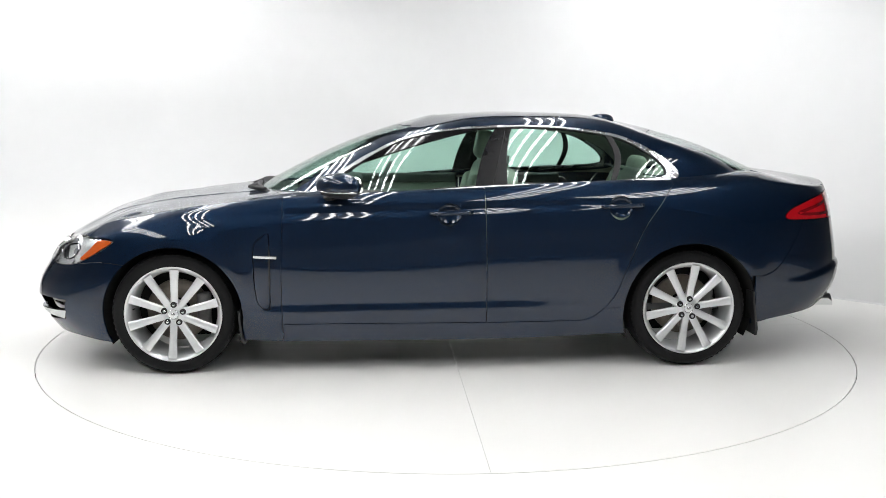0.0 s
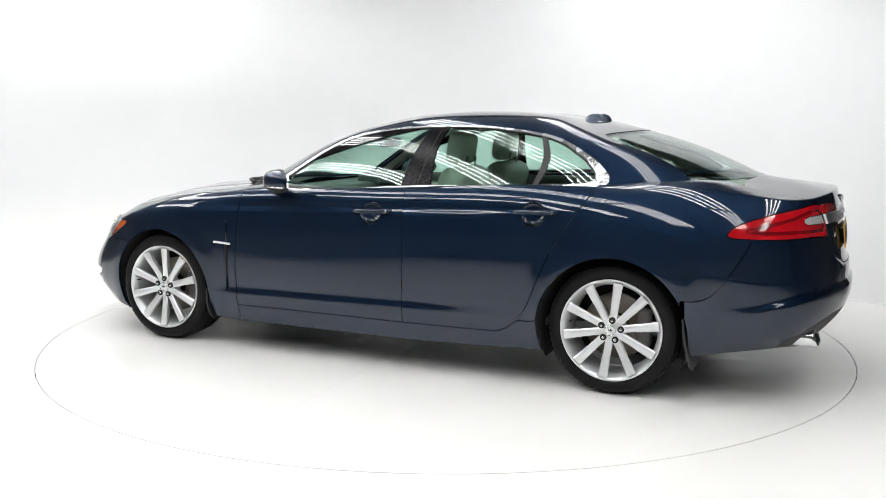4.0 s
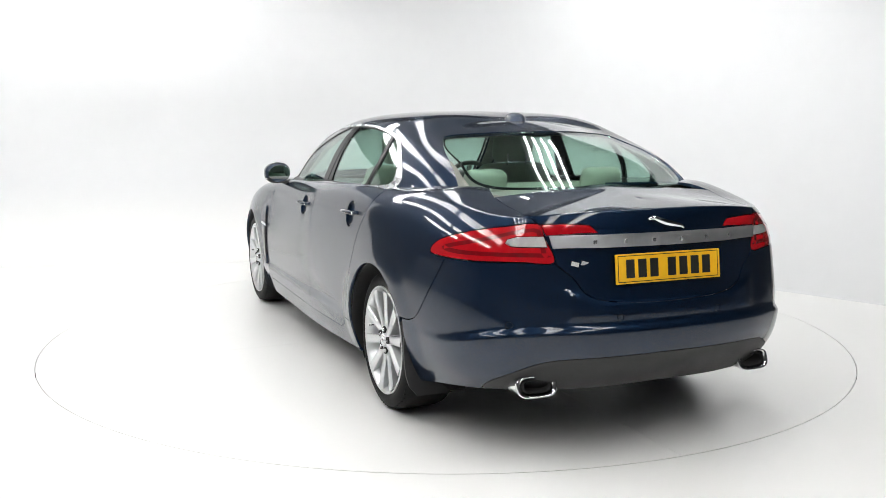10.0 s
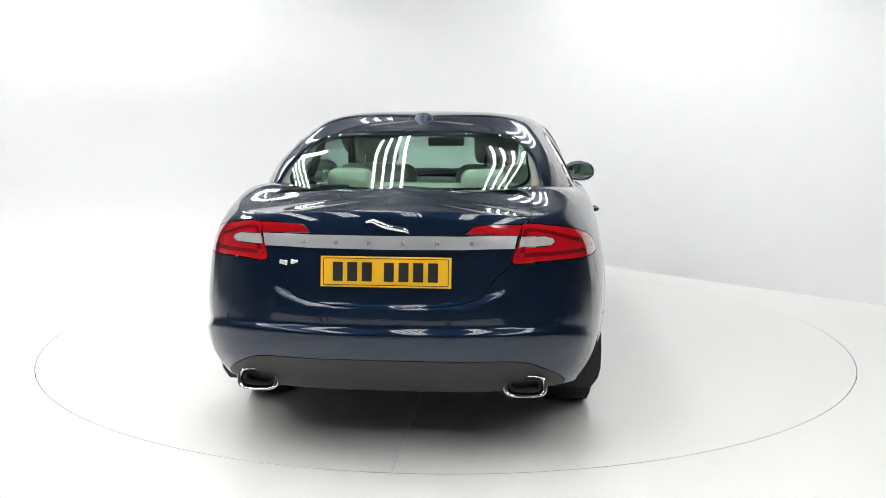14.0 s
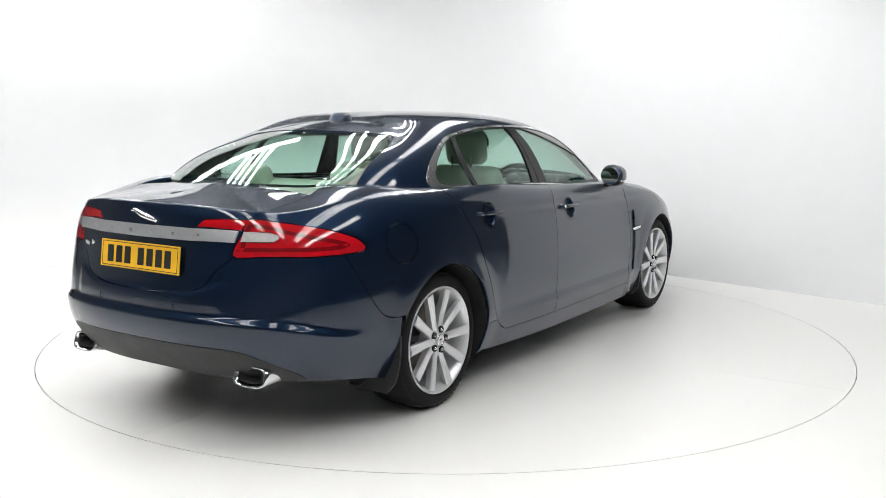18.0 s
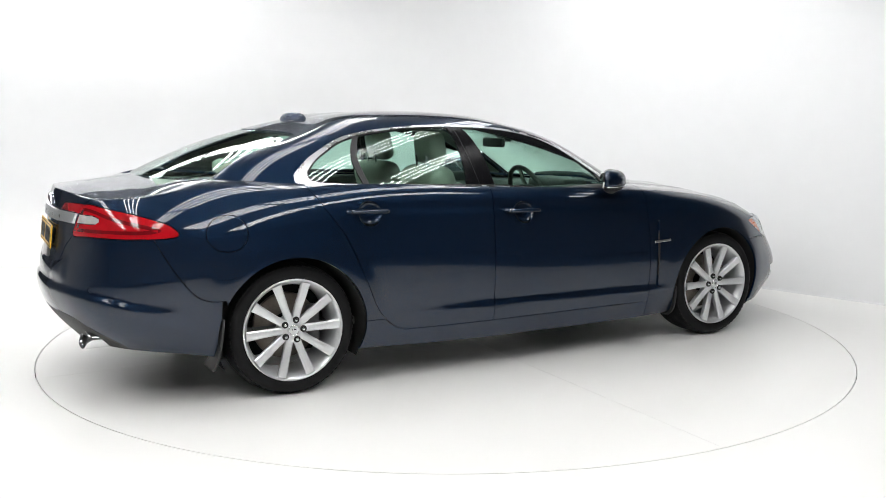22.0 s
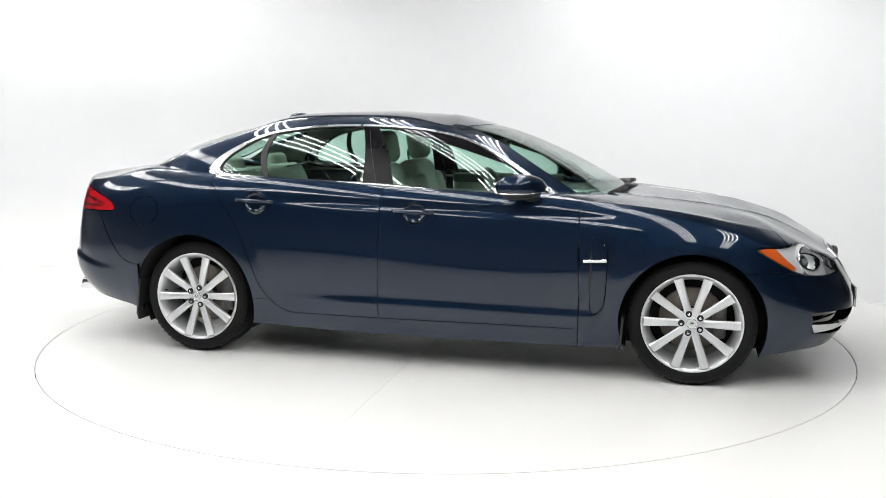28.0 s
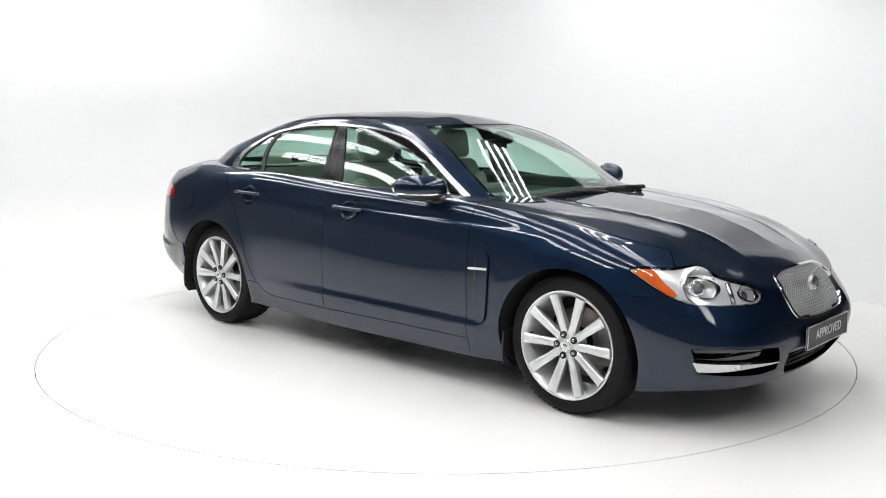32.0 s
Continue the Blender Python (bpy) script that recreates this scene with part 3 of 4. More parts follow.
ROOF_EDGE = [(1.594, 0, 1.403), (1.569, 0.291, 1.396), (1.484, 0.483, 1.386), (1.35, 0.535, 1.405), (1.18, 0.559, 1.419), (0.92, 0.564, 1.425), (0.551, 0.558, 1.414), (0.303, 0.535, 1.378), (0.179, 0.473, 1.344), (0.11, 0.291, 1.355), (0.089, 0, 1.376)]
ROOF_MIDDLE = [(1.4, 0, 1.44), (1.36, 0, 1.446), (1.3, 0, 1.453), (1.2, 0, 1.458), (1.08, 0, 1.466), (0.88, 0, 1.466), (0.6, 0, 1.451), (0.421, 0, 1.427), (0.342, 0, 1.409), (0.282, 0, 1.403), (0.25, 0, 1.398)]
ROOF_LINES = (PANE_FOOT, PANE_MIDDLE, CANT_RAIL, ROOF_EDGE, ROOF_MIDDLE)
FRONT_AXLE, REAR_AXLE, WHEEL_R, ARCH_R = 2.906, -0.007, 0.343, 0.384


def body_relief(g, dv):
    """Creases and flares pressed into the panels: metres outwards."""
    x, y, z = g[..., 0], g[..., 1], g[..., 2]
    d = np.zeros_like(x)
    # ledge low on the doors
    low = 0.372 + 0.012 * (1.6 - x)  # rises a little to the tail
    d += 0.016 * np.clip((low + 0.030 - z) / 0.036, 0, 1) * ease(x, 0.35, 1.25) * ease(-x, -2.56, -2.3)
    # shelf round the tail over the bumper
    crease = 0.495 + 0.085 * ease(-x, 0.6, 1.08)
    d += 0.018 * ease(-z, -crease - 0.026, -crease + 0.012) * ease(-x, 0.48, 0.85)
    # step under the boot lid
    foot = 0.675 + 0.5 * np.maximum(y - 0.30, 0) ** 1.2
    d += 0.009 * ease(-z, -foot - 0.020, -foot + 0.008) * ease(-x, 0.9, 0.97) * ease(-y, -0.50, -0.44) * ease(z, 0.57, 0.66)
    # crest of the front wing, a crisp edge from the door to the lamp
    d += 0.0075 * np.exp(-np.abs(dv) / 0.035) * ease(x, 1.9, 2.4) * ease(-x, -3.42, -3.15)
    # flared lips of the wheel openings
    for x0 in (REAR_AXLE, FRONT_AXLE):
        r = np.hypot(x - x0, z - 0.335)
        d += 0.007 * ease(-r, -0.53, -0.40) * (y > 0.7) * (z > 0.2)
    # raised middle and the two long ridges of the bonnet
    rid = 0.31 + 0.16 * ease(-x, -3.55, -2.4)
    front = ease(x, 2.2, 2.5) * ease(-x, -3.62, -3.35) * (z > 0.72)
    d += 0.008 * np.exp(-np.abs(y - rid) / 0.022) * front
    # waist line under the panes
    d -= 0.006 * np.exp(-((z - (0.93 + 0.03 * (1.2 - x))) / 0.022) ** 2) * ease(x, 0.25, 0.9) * ease(-x, -2.9, -2.2) * (y > 0.7)
    return d


BODY, ROOF = Skin(BODY_LINES, relief=body_relief, deck=True), Skin(ROOF_LINES, 320, 160)
V_CREST = BODY.kv[5]

car = new("car")
tagged(car, "dark blue metallic four-door saloon car on a turntable", "car")


def lathe_at(profile, place, way, mat, parent, name, seg=32, label=""):
    """A turned part whose axis points along way."""
    m = Matrix.Translation(place) @ Vector(way).to_track_quat("Y", "Z").to_matrix().to_4x4()
    return part(name, lathe(profile, seg, m), mat, parent, label)


def arch(x0, r, n=40, z0=0.335):
    """Wheel opening as an outline on the skin."""
    pts = [("s", x0 + r * math.cos(a), z0 + r * math.sin(a)) for a in np.linspace(math.radians(-24), math.radians(204), n)]
    uv = [BODY.find(*q) for q in pts]
    return np.array([(uv[0][0], -0.05)] + uv + [(uv[-1][0], -0.05)])


def tup(line):
    return [tuple(q) for q in line]


ARCH_F, ARCH_B = arch(FRONT_AXLE, ARCH_R), arch(REAR_AXLE, ARCH_R + .006)
# shut lines of the doors
LINE_A = BODY.line([("s", 2.305, .284), ("s", 2.308, .5), ("s", 2.30, .8), ("s", 2.30, .955)], 4)
LINE_B = BODY.line([("s", 1.168, .284), ("s", 1.168, .6), ("s", 1.172, .85), ("s", 1.178, 1.02)], 4)
LINE_C = BODY.line([("s", .61, .286), ("s", .53, .325), ("s", .44, .43), ("s", .37, .60), ("s", .28, .80), ("s", .17, .96), ("s", .10, 1.055)], 5)
TOP = V_CREST + 0.03


def up(line):
    return np.concatenate([line, [(line[-1][0], TOP)]])


head_lamp = BODY.line([("s", 3.222, .746), ("s", 3.28, .762), ("s", 3.345, .760), ("s", 3.40, .764), ("f", .672, .769), ("f", .632, .760), ("f", .60, .725), ("f", .555, .702), ("f", .50, .686), ("f", .455, .662), ("f", .438, .63), ("f", .48, .604), ("f", .554, .599), ("f", .66, .599), ("s", 3.51, .605), ("s", 3.43, .624), ("s", 3.35, .664), ("s", 3.27, .710)], 5, True)
grille = BODY.line([("f", 0, .722), ("f", .17, .716), ("f", .25, .702), ("f", .290, .682), ("f", .313, .64), ("f", .314, .575), ("f", .298, .527), ("f", .25, .503), ("f", .15, .494), ("f", 0, .490)], 5)
mouth = BODY.line([("f", 0, .358), ("f", .365, .362), ("f", .335, .29), ("f", .26, .236), ("f", 0, .228)], 1, smooth=False)
fog = BODY.line([("f", .46, .404), ("f", .675, .416), ("s", 3.512, .414), ("s", 3.528, .30), ("f", .66, .285), ("f", .50, .274), ("f", .40, .285), ("f", .425, .34)], 1, smooth=False)
tail_lamp = BODY.line([("s", -.60, .850), ("s", -.563, .868), ("s", -.59, .903), ("s", -.65, .931), ("s", -.77, .968), ("s", -.87, .991), ("r", .548, 1.004), ("r", .530, .948), ("r", .502, .851), ("r", .62, .850), ("r", .71, .850), ("s", -.75, .847)], 5, True)
boot_lamp = BODY.line([("r", .54, 1.002), ("r", .45, 1.003), ("r", .348, .998), ("r", .315, .966), ("r", .525, .957)], 1, smooth=False)
diff = BODY.line([("s", -.80, .305), ("s", -.855, .345), ("r", .62, .42), ("r", .52, .455), ("r", .3, .462), ("r", 0, .465)], 5)
diff = np.concatenate([[(diff[0][0], -1e-6)], diff, [(BODY.u1, -1e-6)]])

split_f = BODY.line([("s", 3.16, .622), ("s", 3.30, .632), ("s", 3.45, .615)], 3)
u_wing, v_bump = split_f[0]
u_nose, v_nose = split_f[-1][0] - .03, BODY.find("f", .39, .652)[1]
nose_end = (u_nose, V_CREST)


def body_panels():
    bumper = np.array([(0, -1e-6), (u_wing + .02, -1e-6), (u_wing + .02, v_bump)] + tup(split_f) + [(u_nose, v_nose), (0, v_nose)])
    panel("front_bumper", BODY, bumper, PAINT, car, [ARCH_F, head_lamp, grille, mouth, fog], both=True, step=0.018)
    u_a = LINE_A[0][0]
    vent = BODY.line([("s", 2.372, .385), ("s", 2.374, .60), ("s", 2.373, .782), ("s", 2.41, .775), ("s", 2.45, .735), ("s", 2.458, .66), ("s", 2.45, .48), ("s", 2.43, .40)], 4, True)
    wing = np.array([(u_wing + .02, v_bump)] + tup(split_f) + [nose_end, (LINE_A[-1][0], V_CREST)] + tup(LINE_A[::-1]) + [(u_a, 0), (u_wing + .02, 0)])
    for s, w in zip((1, -1), panel("front_wing", BODY, wing, PAINT, car, [ARCH_F, head_lamp, vent], pair=True, step=0.016)):
        panel("side_vent", BODY, vent, PAINT, w, side=s, step=0.02, lift=0.011, gap=0.003, flange=0.02)
        # solid black bar in place of the shaded opening at the vent's rear edge
        line = [BODY.at(BODY.find("s", 2.372 + .012 * abs(q) ** 4, .585 + .175 * q))[0][0] for q in np.linspace(-1, 1, 15)]
        part("vent_slot", tube([(p[0], s * (p[1] + .004), p[2]) for p in line], [.002 + .005 * (1 - abs(q) ** 6) for q in np.linspace(-1, 1, 15)], 8, up=(0, 1, 0)), BLACK, w, "black bar standing in for the shade in the vent's outlet")
        bar = box(.128, .012, .017, .003, m=pose(2.392, s * .939, .667, 0, -3, 0))
        part("vent_badge", bar, CHROME, w, "bright vent badge")
    door1 = np.concatenate([up(LINE_A), up(LINE_B)[::-1]])
    door2 = np.concatenate([up(LINE_B), up(LINE_C)[::-1]])
    for outline, name, holes, hx, hz in ((door1, "front_door", [], 1.365, .902), (door2, "rear_door", [ARCH_B], .40, .939)):
        cup = disc(BODY, "s", hx + .012, hz - .008, .064, 28, .85)
        for s, d in zip((1, -1), panel(name, BODY, outline, PAINT, car, holes + [cup], pair=True, step=0.014)):
            p, n = BODY.at(BODY.find("s", hx + .012, hz - .008))
            y0 = p[0][1]
            nn = Vector((n[0][0], s * n[0][1], n[0][2]))
            bowl = lathe([(.069, -.001), (.066, -.006), (.060, -.012), (.050, -.018), (.036, -.0225), (.02, -.025), (.0002, -.026)], 64, Matrix.Diagonal((1, 1, .86, 1)))
            bowl.transform(Matrix.Translation((p[0][0], s * y0, p[0][2])) @ nn.to_track_quat("Y", "Z").to_matrix().to_4x4())
            part("handle_recess", bowl, PAINT, d)
            pts = [(hx + .112, y0 - .004, hz - .004), (hx + .10, y0 + .016, hz - .003), (hx + .05, y0 + .026, hz), (hx - .03, y0 + .027, hz + .002), (hx - .09, y0 + .019, hz + .003), (hx - .112, y0 - .004, hz + .004)]
            h = tube([(a, s * b, c) for a, b, c in spline(pts, 5)], 0.014, 10, 0.8)
            part("door_handle", h, PAINT, d, "body-coloured bar handle")
            part("lock_barrel", tube([(hx - .095, s * (y0 + .016), hz + .003), (hx - .095, s * (y0 + .030), hz + .003)], .008, 12), CHROME, d)
    sill = np.array([(u_a, 0), (u_a, LINE_A[0][1]), tuple(LINE_B[0])] + tup(LINE_C[:8]) + [(ARCH_B[1][0] + .1, LINE_C[7][1]), (ARCH_B[1][0] + .1, 0)])
    panel("sill", BODY, sill, PAINT, car, [ARCH_B], pair=True)
    # tail
    boot_side = BODY.line([("t", -.60, .575), ("t", -.80, .57), ("t", -.93, .56), ("r", .548, 1.004), ("r", .53, .948), ("r", .502, .852), ("r", .43, .787), ("r", .375, .718), ("r", .25, .686), ("r", 0, .677)], 5)
    bump_r = BODY.line([("s", -.36, .535), ("s", -.44, .538), ("s", -.51, .575), ("s", -.575, .66), ("s", -.67, .83), ("s", -.68, .86)], 5)
    quarter = np.array(tup(LINE_C[7:]) + [(LINE_C[-1][0], BODY.v1 - .25)] + tup(boot_side[:16]) + tup(bump_r[::-1]) + [(ARCH_B[-2][0] - .1, LINE_C[7][1])])
    flap = disc(BODY, "s", -.337, .862, .098, 32, .73)
    panel("rear_wing", BODY, quarter, PAINT, car, [ARCH_B, tail_lamp])
    rw = panel("rear_wing", BODY, quarter, PAINT, car, [ARCH_B, tail_lamp, flap], side=-1)
    panel("fuel_flap", BODY, flap, PAINT, rw, side=-1, step=0.02)
    bumper = np.array([(ARCH_B[-1][0] - .05, 0), (ARCH_B[-1][0] - .05, bump_r[0][1])] + tup(bump_r) + tup(boot_side[22:]) + [(BODY.u1, 0)])
    eyes = [disc(BODY, "r", .68, .600, .012, 14), disc(BODY, "r", .245, .625, .012, 14)]
    rb = panel("rear_bumper", BODY, bumper, PAINT, car, [ARCH_B, tail_lamp, diff] + eyes, both=True, step=0.012)
    for e in eyes:
        for s in (1, -1):
            panel("parking_sensor", BODY, e, PAINT, rb, side=s, step=0.008, gap=0.001, lift=-0.001)
    panel("diffuser", BODY, diff, DIFFUSER, car, both=True, label="dark grey textured lower bumper insert")
    boot = np.array(tup(boot_side) + [(BODY.u1, BODY.v1), (boot_side[0][0] - .02, BODY.v1)])
    lid = panel("boot_lid", BODY, boot, PAINT, car, [tail_lamp, boot_lamp], both=True, step=0.013)
    cowl = BODY.line([("t", 2.30, .80), ("t", 2.36, .62), ("t", 2.42, .35), ("t", 2.44, .0)], 5)
    bonnet = np.array([(0, v_nose), (u_nose, v_nose), nose_end, (cowl[0][0], V_CREST)] + tup(cowl) + [(cowl[-1][0], BODY.v1), (0, BODY.v1)])
    panel("bonnet", BODY, bonnet, PAINT, car, [head_lamp, grille], both=True, step=0.022)
    mid = 8                                                # the painted foot of the pillar ends here
    scuttle = np.array(tup(cowl[mid:]) + [(cowl[-1][0], BODY.v1), (cowl[-1][0] + .16, BODY.v1), (cowl[mid][0] + .16, cowl[mid][1])])
    foot = np.array([(cowl[0][0], TOP)] + tup(cowl[1:mid + 1]) + [(cowl[mid][0] + .3, cowl[mid][1]), (cowl[0][0] + .3, TOP)])
    panel("pillar_foot", BODY, foot, PAINT, car, pair=True)
    panel("scuttle", BODY, scuttle, BLACK, car, both=True, lift=-0.012, flange=0)
    return lid


boot_lid = body_panels()

# ---- greenhouse ----
DLO = ROOF.line([("s", 2.245, .958), ("s", 2.245, .958), ("s", 1.935, 1.152), ("s", 1.785, 1.238), ("s", 1.611, 1.312), ("s", 1.35, 1.362), ("s", 1.02, 1.381), ("s", .69, 1.371), ("s", .39, 1.328), ("s", .19, 1.240), ("s", .09, 1.170), ("s", .050, 1.122), ("s", .085, 1.078), ("s", .30, 1.060), ("s", .73, 1.044), ("s", 1.18, 1.028), ("s", 1.685, .990)], 6, True)
DLO_IN = ROOF.line([("s", 2.165, .982), ("s", 2.165, .982), ("s", 1.93, 1.136), ("s", 1.777, 1.229), ("s", 1.606, 1.304), ("s", 1.35, 1.354), ("s", 1.02, 1.373), ("s", .69, 1.363), ("s", .396, 1.317), ("s", .222, 1.233), ("s", .148, 1.174), ("s", .120, 1.131), ("s", .148, 1.095), ("s", .31, 1.078), ("s", .73, 1.061), ("s", 1.18, 1.045), ("s", 1.685, 1.008)], 6, True)
screen = ROOF.line([("f", 0, 1.388), ("f", .30, 1.383), ("f", .44, 1.376), ("f", .505, 1.345), ("f", .572, 1.265), ("f", .642, 1.09), ("f", .664, 1.005), ("f", .61, .990), ("f", .40, .985), ("f", 0, .99)], 6)
rear_glass = ROOF.line([("r", 0, 1.354), ("r", .35, 1.347), ("r", .48, 1.334), ("r", .535, 1.30), ("r", .565, 1.23), ("r", .578, 1.16), ("r", .54, 1.122), ("r", .41, 1.112), ("r", 0, 1.112)], 6)


def greenhouse():
    whole = np.array([(0, 0), (ROOF.u1, 0), (ROOF.u1, ROOF.v1), (0, ROOF.v1)])
    wide = rear_glass[np.argmin(rear_glass[:, 0])]
    low_r = np.array([(wide[0] + .01, -.05), (wide[0] + .01, wide[1]), (ROOF.u1 + .01, wide[1]), (ROOF.u1 + .01, -.05)])
    panel("roof", ROOF, whole, PAINT, car, [DLO, screen, rear_glass, low_r], both=True, gap=0.0, step=0.022, flange=0.02)
    panel("headlining", ROOF, whole, LINING, car, [inset(DLO, -.012), inset(screen, -.012), inset(rear_glass, -.012)], both=True, gap=0.0, step=0.04, flange=0, lift=-0.03)
    for name, outline in (("windscreen", screen), ("rear_window", rear_glass)):
        pane = panel(name, ROOF, outline, GLASS, car, both=True, flange=0.005, back=True, lift=-0.003, gap=0.003)
        ring = outline.copy()
        inner = ring.copy()
        c = np.array([ring[0][0], ring[:, 1].mean()])
        inner[:, 1] = c[1] + (ring[:, 1] - c[1]) * (0.955 if name == "windscreen" else 0.94)
        inner[:, 0] = c[0] + (ring[:, 0] - c[0]) * 0.965
        panel("black_band", ROOF, outline, GLOSS_BLACK, pane, [inner], both=True, flange=0, lift=-0.010, gap=0.002, step=0.02)
    panel("window_surround", ROOF, DLO, BRIGHT, car, [DLO_IN], pair=True, lift=0.005, gap=0.0, step=0.014, label="polished bright window surround")
    seal = inset(DLO_IN, 0.007)
    panel("window_seal", ROOF, DLO_IN, BLACK, car, [seal], pair=True, lift=0.001, gap=0.0, step=0.012)
    u = lambda x, z: ROOF.find("s", x, z)
    s0, s1 = u(2.06, 1.0), u(1.985, 1.10)
    a0, a1, b0, b1 = u(1.21, 1.02), u(1.085, 1.37), u(1.045, 1.02), u(1.0, 1.37)
    c0, c1, d0, d1 = u(.425, 1.08), u(.445, 1.33), u(.392, 1.08), u(.415, 1.33)

    def region(lo0, lo1, hi0, hi1):
        """Half strips that are to be left out: all before the first line and all past the second."""
        out = []
        if lo0 is not None:
            out.append(np.array([(0, -.1), tuple(lo0 + (lo0 - lo1) * .6), tuple(lo1 + (lo1 - lo0) * .6), (0, ROOF.v1)]))
        if hi0 is not None:
            out.append(np.array([(ROOF.u1, -.1), tuple(hi0 + (hi0 - hi1) * .6), tuple(hi1 + (hi1 - hi0) * .6), (ROOF.u1, ROOF.v1)]))
        return out

    for name, holes, mat, kw in (("mirror_sail", region(None, None, s0, s1), GLOSS_BLACK, dict(lift=0.0005)),
                                 ("front_side_window", region(s0, s1, a0, a1), GLASS, dict(flange=0.004, back=True, lift=-0.004)),
                                 ("centre_pillar", region(a0, a1, b0, b1), PILLAR_BLACK, dict(lift=0.0005)),
                                 ("rear_side_window", region(b0, b1, c0, c1), GLASS, dict(flange=0.004, back=True, lift=-0.004)),
                                 ("window_divider", region(c0, c1, d0, d1), BLACK, dict(lift=0.0005)),
                                 ("quarter_window", region(d0, d1, None, None), GLASS, dict(flange=0.004, back=True, lift=-0.004))):
        panel(name, ROOF, seal, mat, car, holes, pair=True, gap=0.0, step=0.025, **kw)
    # seam between the doors in the middle of the black pillar
    for side in (1, -1):
        pts = [ROOF.at(ROOF.find("s", 1.128 - .085 * q, 1.05 + .30 * q))[0][0] for q in np.linspace(0, 1, 7)]
        part("pillar_seam", tube([(q[0], side * (q[1] + .0005), q[2]) for q in pts], .0022, 6, up=(0, 1, 0)), DARK, car)
    # aerial puck on the roof
    puck = lathe([(0, .034), (.03, .033), (.05, .024), (.062, .008), (.066, -.01)], 24)
    puck.transform(pose(.317, 0, 1.418, 90, 0, 0) @ Matrix.Diagonal((1.25, 1, .8, 1)))
    part("aerial", puck, PAINT, car, "low round roof aerial")


greenhouse()


# ---- lamps, grille and bright work ----
def front_details():
    for s in (1, -1):
        lamp = new("head_lamp")
        lamp.parent = car
        panel("lens", BODY, head_lamp, LENS, lamp, side=s, step=0.02, flange=0.004, back=True, gap=0.003)
        eyes = ((.705, .683, .077), (.512, .642, .046))
        panel("bowl", BODY, head_lamp, REFLECTOR, lamp, [disc(BODY, "f", y, z, r * 1.02, 28) for y, z, r in eyes], side=s, step=0.014, lift=-0.016, flange=-0.013, gap=0.004)
        amber = BODY.line([("s", 3.240, .744), ("s", 3.285, .755), ("s", 3.325, .748), ("s", 3.372, .700), ("s", 3.43, .648), ("s", 3.40, .640), ("s", 3.352, .670), ("s", 3.298, .704)], 4, True)
        panel("indicator", BODY, amber, AMBER, lamp, side=s, step=0.012, lift=-0.009, gap=0.0, label="amber indicator lens")
        for y, z, r in eyes:
            p, n = BODY.at(BODY.find("f", y, z))
            p, n = p[0], n[0]
            w = (Vector(n) + Vector((.25, 0, 0))).normalized()
            c = Vector(p) - Vector(n) * 0.021
            c.y *= s
            w.y *= s
            dish = lathe_at([(.0002, -.050), (r * .4, -.046), (r * .75, -.030), (r * .95, -.010), (r * 1.02, .001), (r * 1.06, -.002), (r * 1.28, -.016)], c, w, REFLECTOR, lamp, "reflector", 40)
            for k in range(9):
                a = math.pi * (k + .5) / 9 - math.pi / 2 + (math.pi if s > 0 else 0)
                q = [(r * e * math.cos(a), -.048 + .046 * e ** 2 + .002, r * e * math.sin(a)) for e in (.45, .65, .85)]
                m = Matrix.Translation(c) @ w.to_track_quat("Y", "Z").to_matrix().to_4x4()
                part("rib", tube([tuple(m @ Vector(v)) for v in q], .0016, 5), CHROME, dish)
            lathe_at([(r * .99, .000), (r * 1.02, .005), (r * 1.06, .004), (r * 1.08, -.010)], c, w, CHROME, lamp, "ring", 40)
            lathe_at([(.0002, -.004), (r * .20, -.008), (r * .33, -.020), (r * .35, -.046)], c, w, GLOSS_LENS, lamp, "projector", 28)
            lathe_at([(r * .37, -.026), (r * .40, -.014), (r * .47, -.015), (r * .50, -.040)], c, w, CHROME, lamp, "bezel", 28)
        a, b = BODY.at(BODY.find("f", .588, .69))[0][0], BODY.at(BODY.find("f", .60, .603))[0][0]
        part("web", tube([(a[0] - .014, s * a[1], a[2]), (b[0] - .014, s * b[1], b[2])], .014, 8, .6), SATIN, lamp)
    # grille
    g = new("grille")
    loop = inset(np.concatenate([grille, (grille[::-1] * (-1, 1))[1:-1]]), 0.014)
    clear = np.array(sorted(loop[loop[:, 0] >= 0.0], key=lambda q: math.atan2(q[1] - grille[:, 1].mean(), q[0])))
    clear = np.concatenate([[(0, clear[0][1])], clear, [(0, clear[-1][1])]])
    g.parent = car
    panel("backing", BODY, grille, DARK, g, both=True, lift=-0.07, flange=-0.06, gap=0)
    panel("frame", BODY, inset(np.concatenate([grille, [(0, grille[-1][1]), (0, grille[0][1])]]), -0.0), CHROME, g, [clear], both=True, lift=0.005, gap=0.0, step=0.012, flange=0.03)
    bars = []
    lo, hi = .494, .718
    for k in range(-36, 37):
        for way in (1, -1):
            pts = []
            for z in np.linspace(lo, hi, 14):
                y = k * 0.0205 + way * (z - .61) * 0.85
                if abs(y) < np.interp(z, (.494, .503, .527, .575, .64, .682, .702, .718), (.15, .25, .298, .312, .311, .288, .25, .15)) - .008:
                    p = BODY.at(BODY.find("f", abs(y), z))[0][0]
                    pts.append((p[0] - .014, y, z))
            if len(pts) > 1:
                bars.append(tube(pts, 0.0026, 5, up=(1, 0, 0)))
    part("mesh", join(*bars), MESH_GREY, g, "woven bright wire mesh")
    badge = lathe([(0, .014), (.03, .012), (.042, .004), (.045, -.012)], 28)
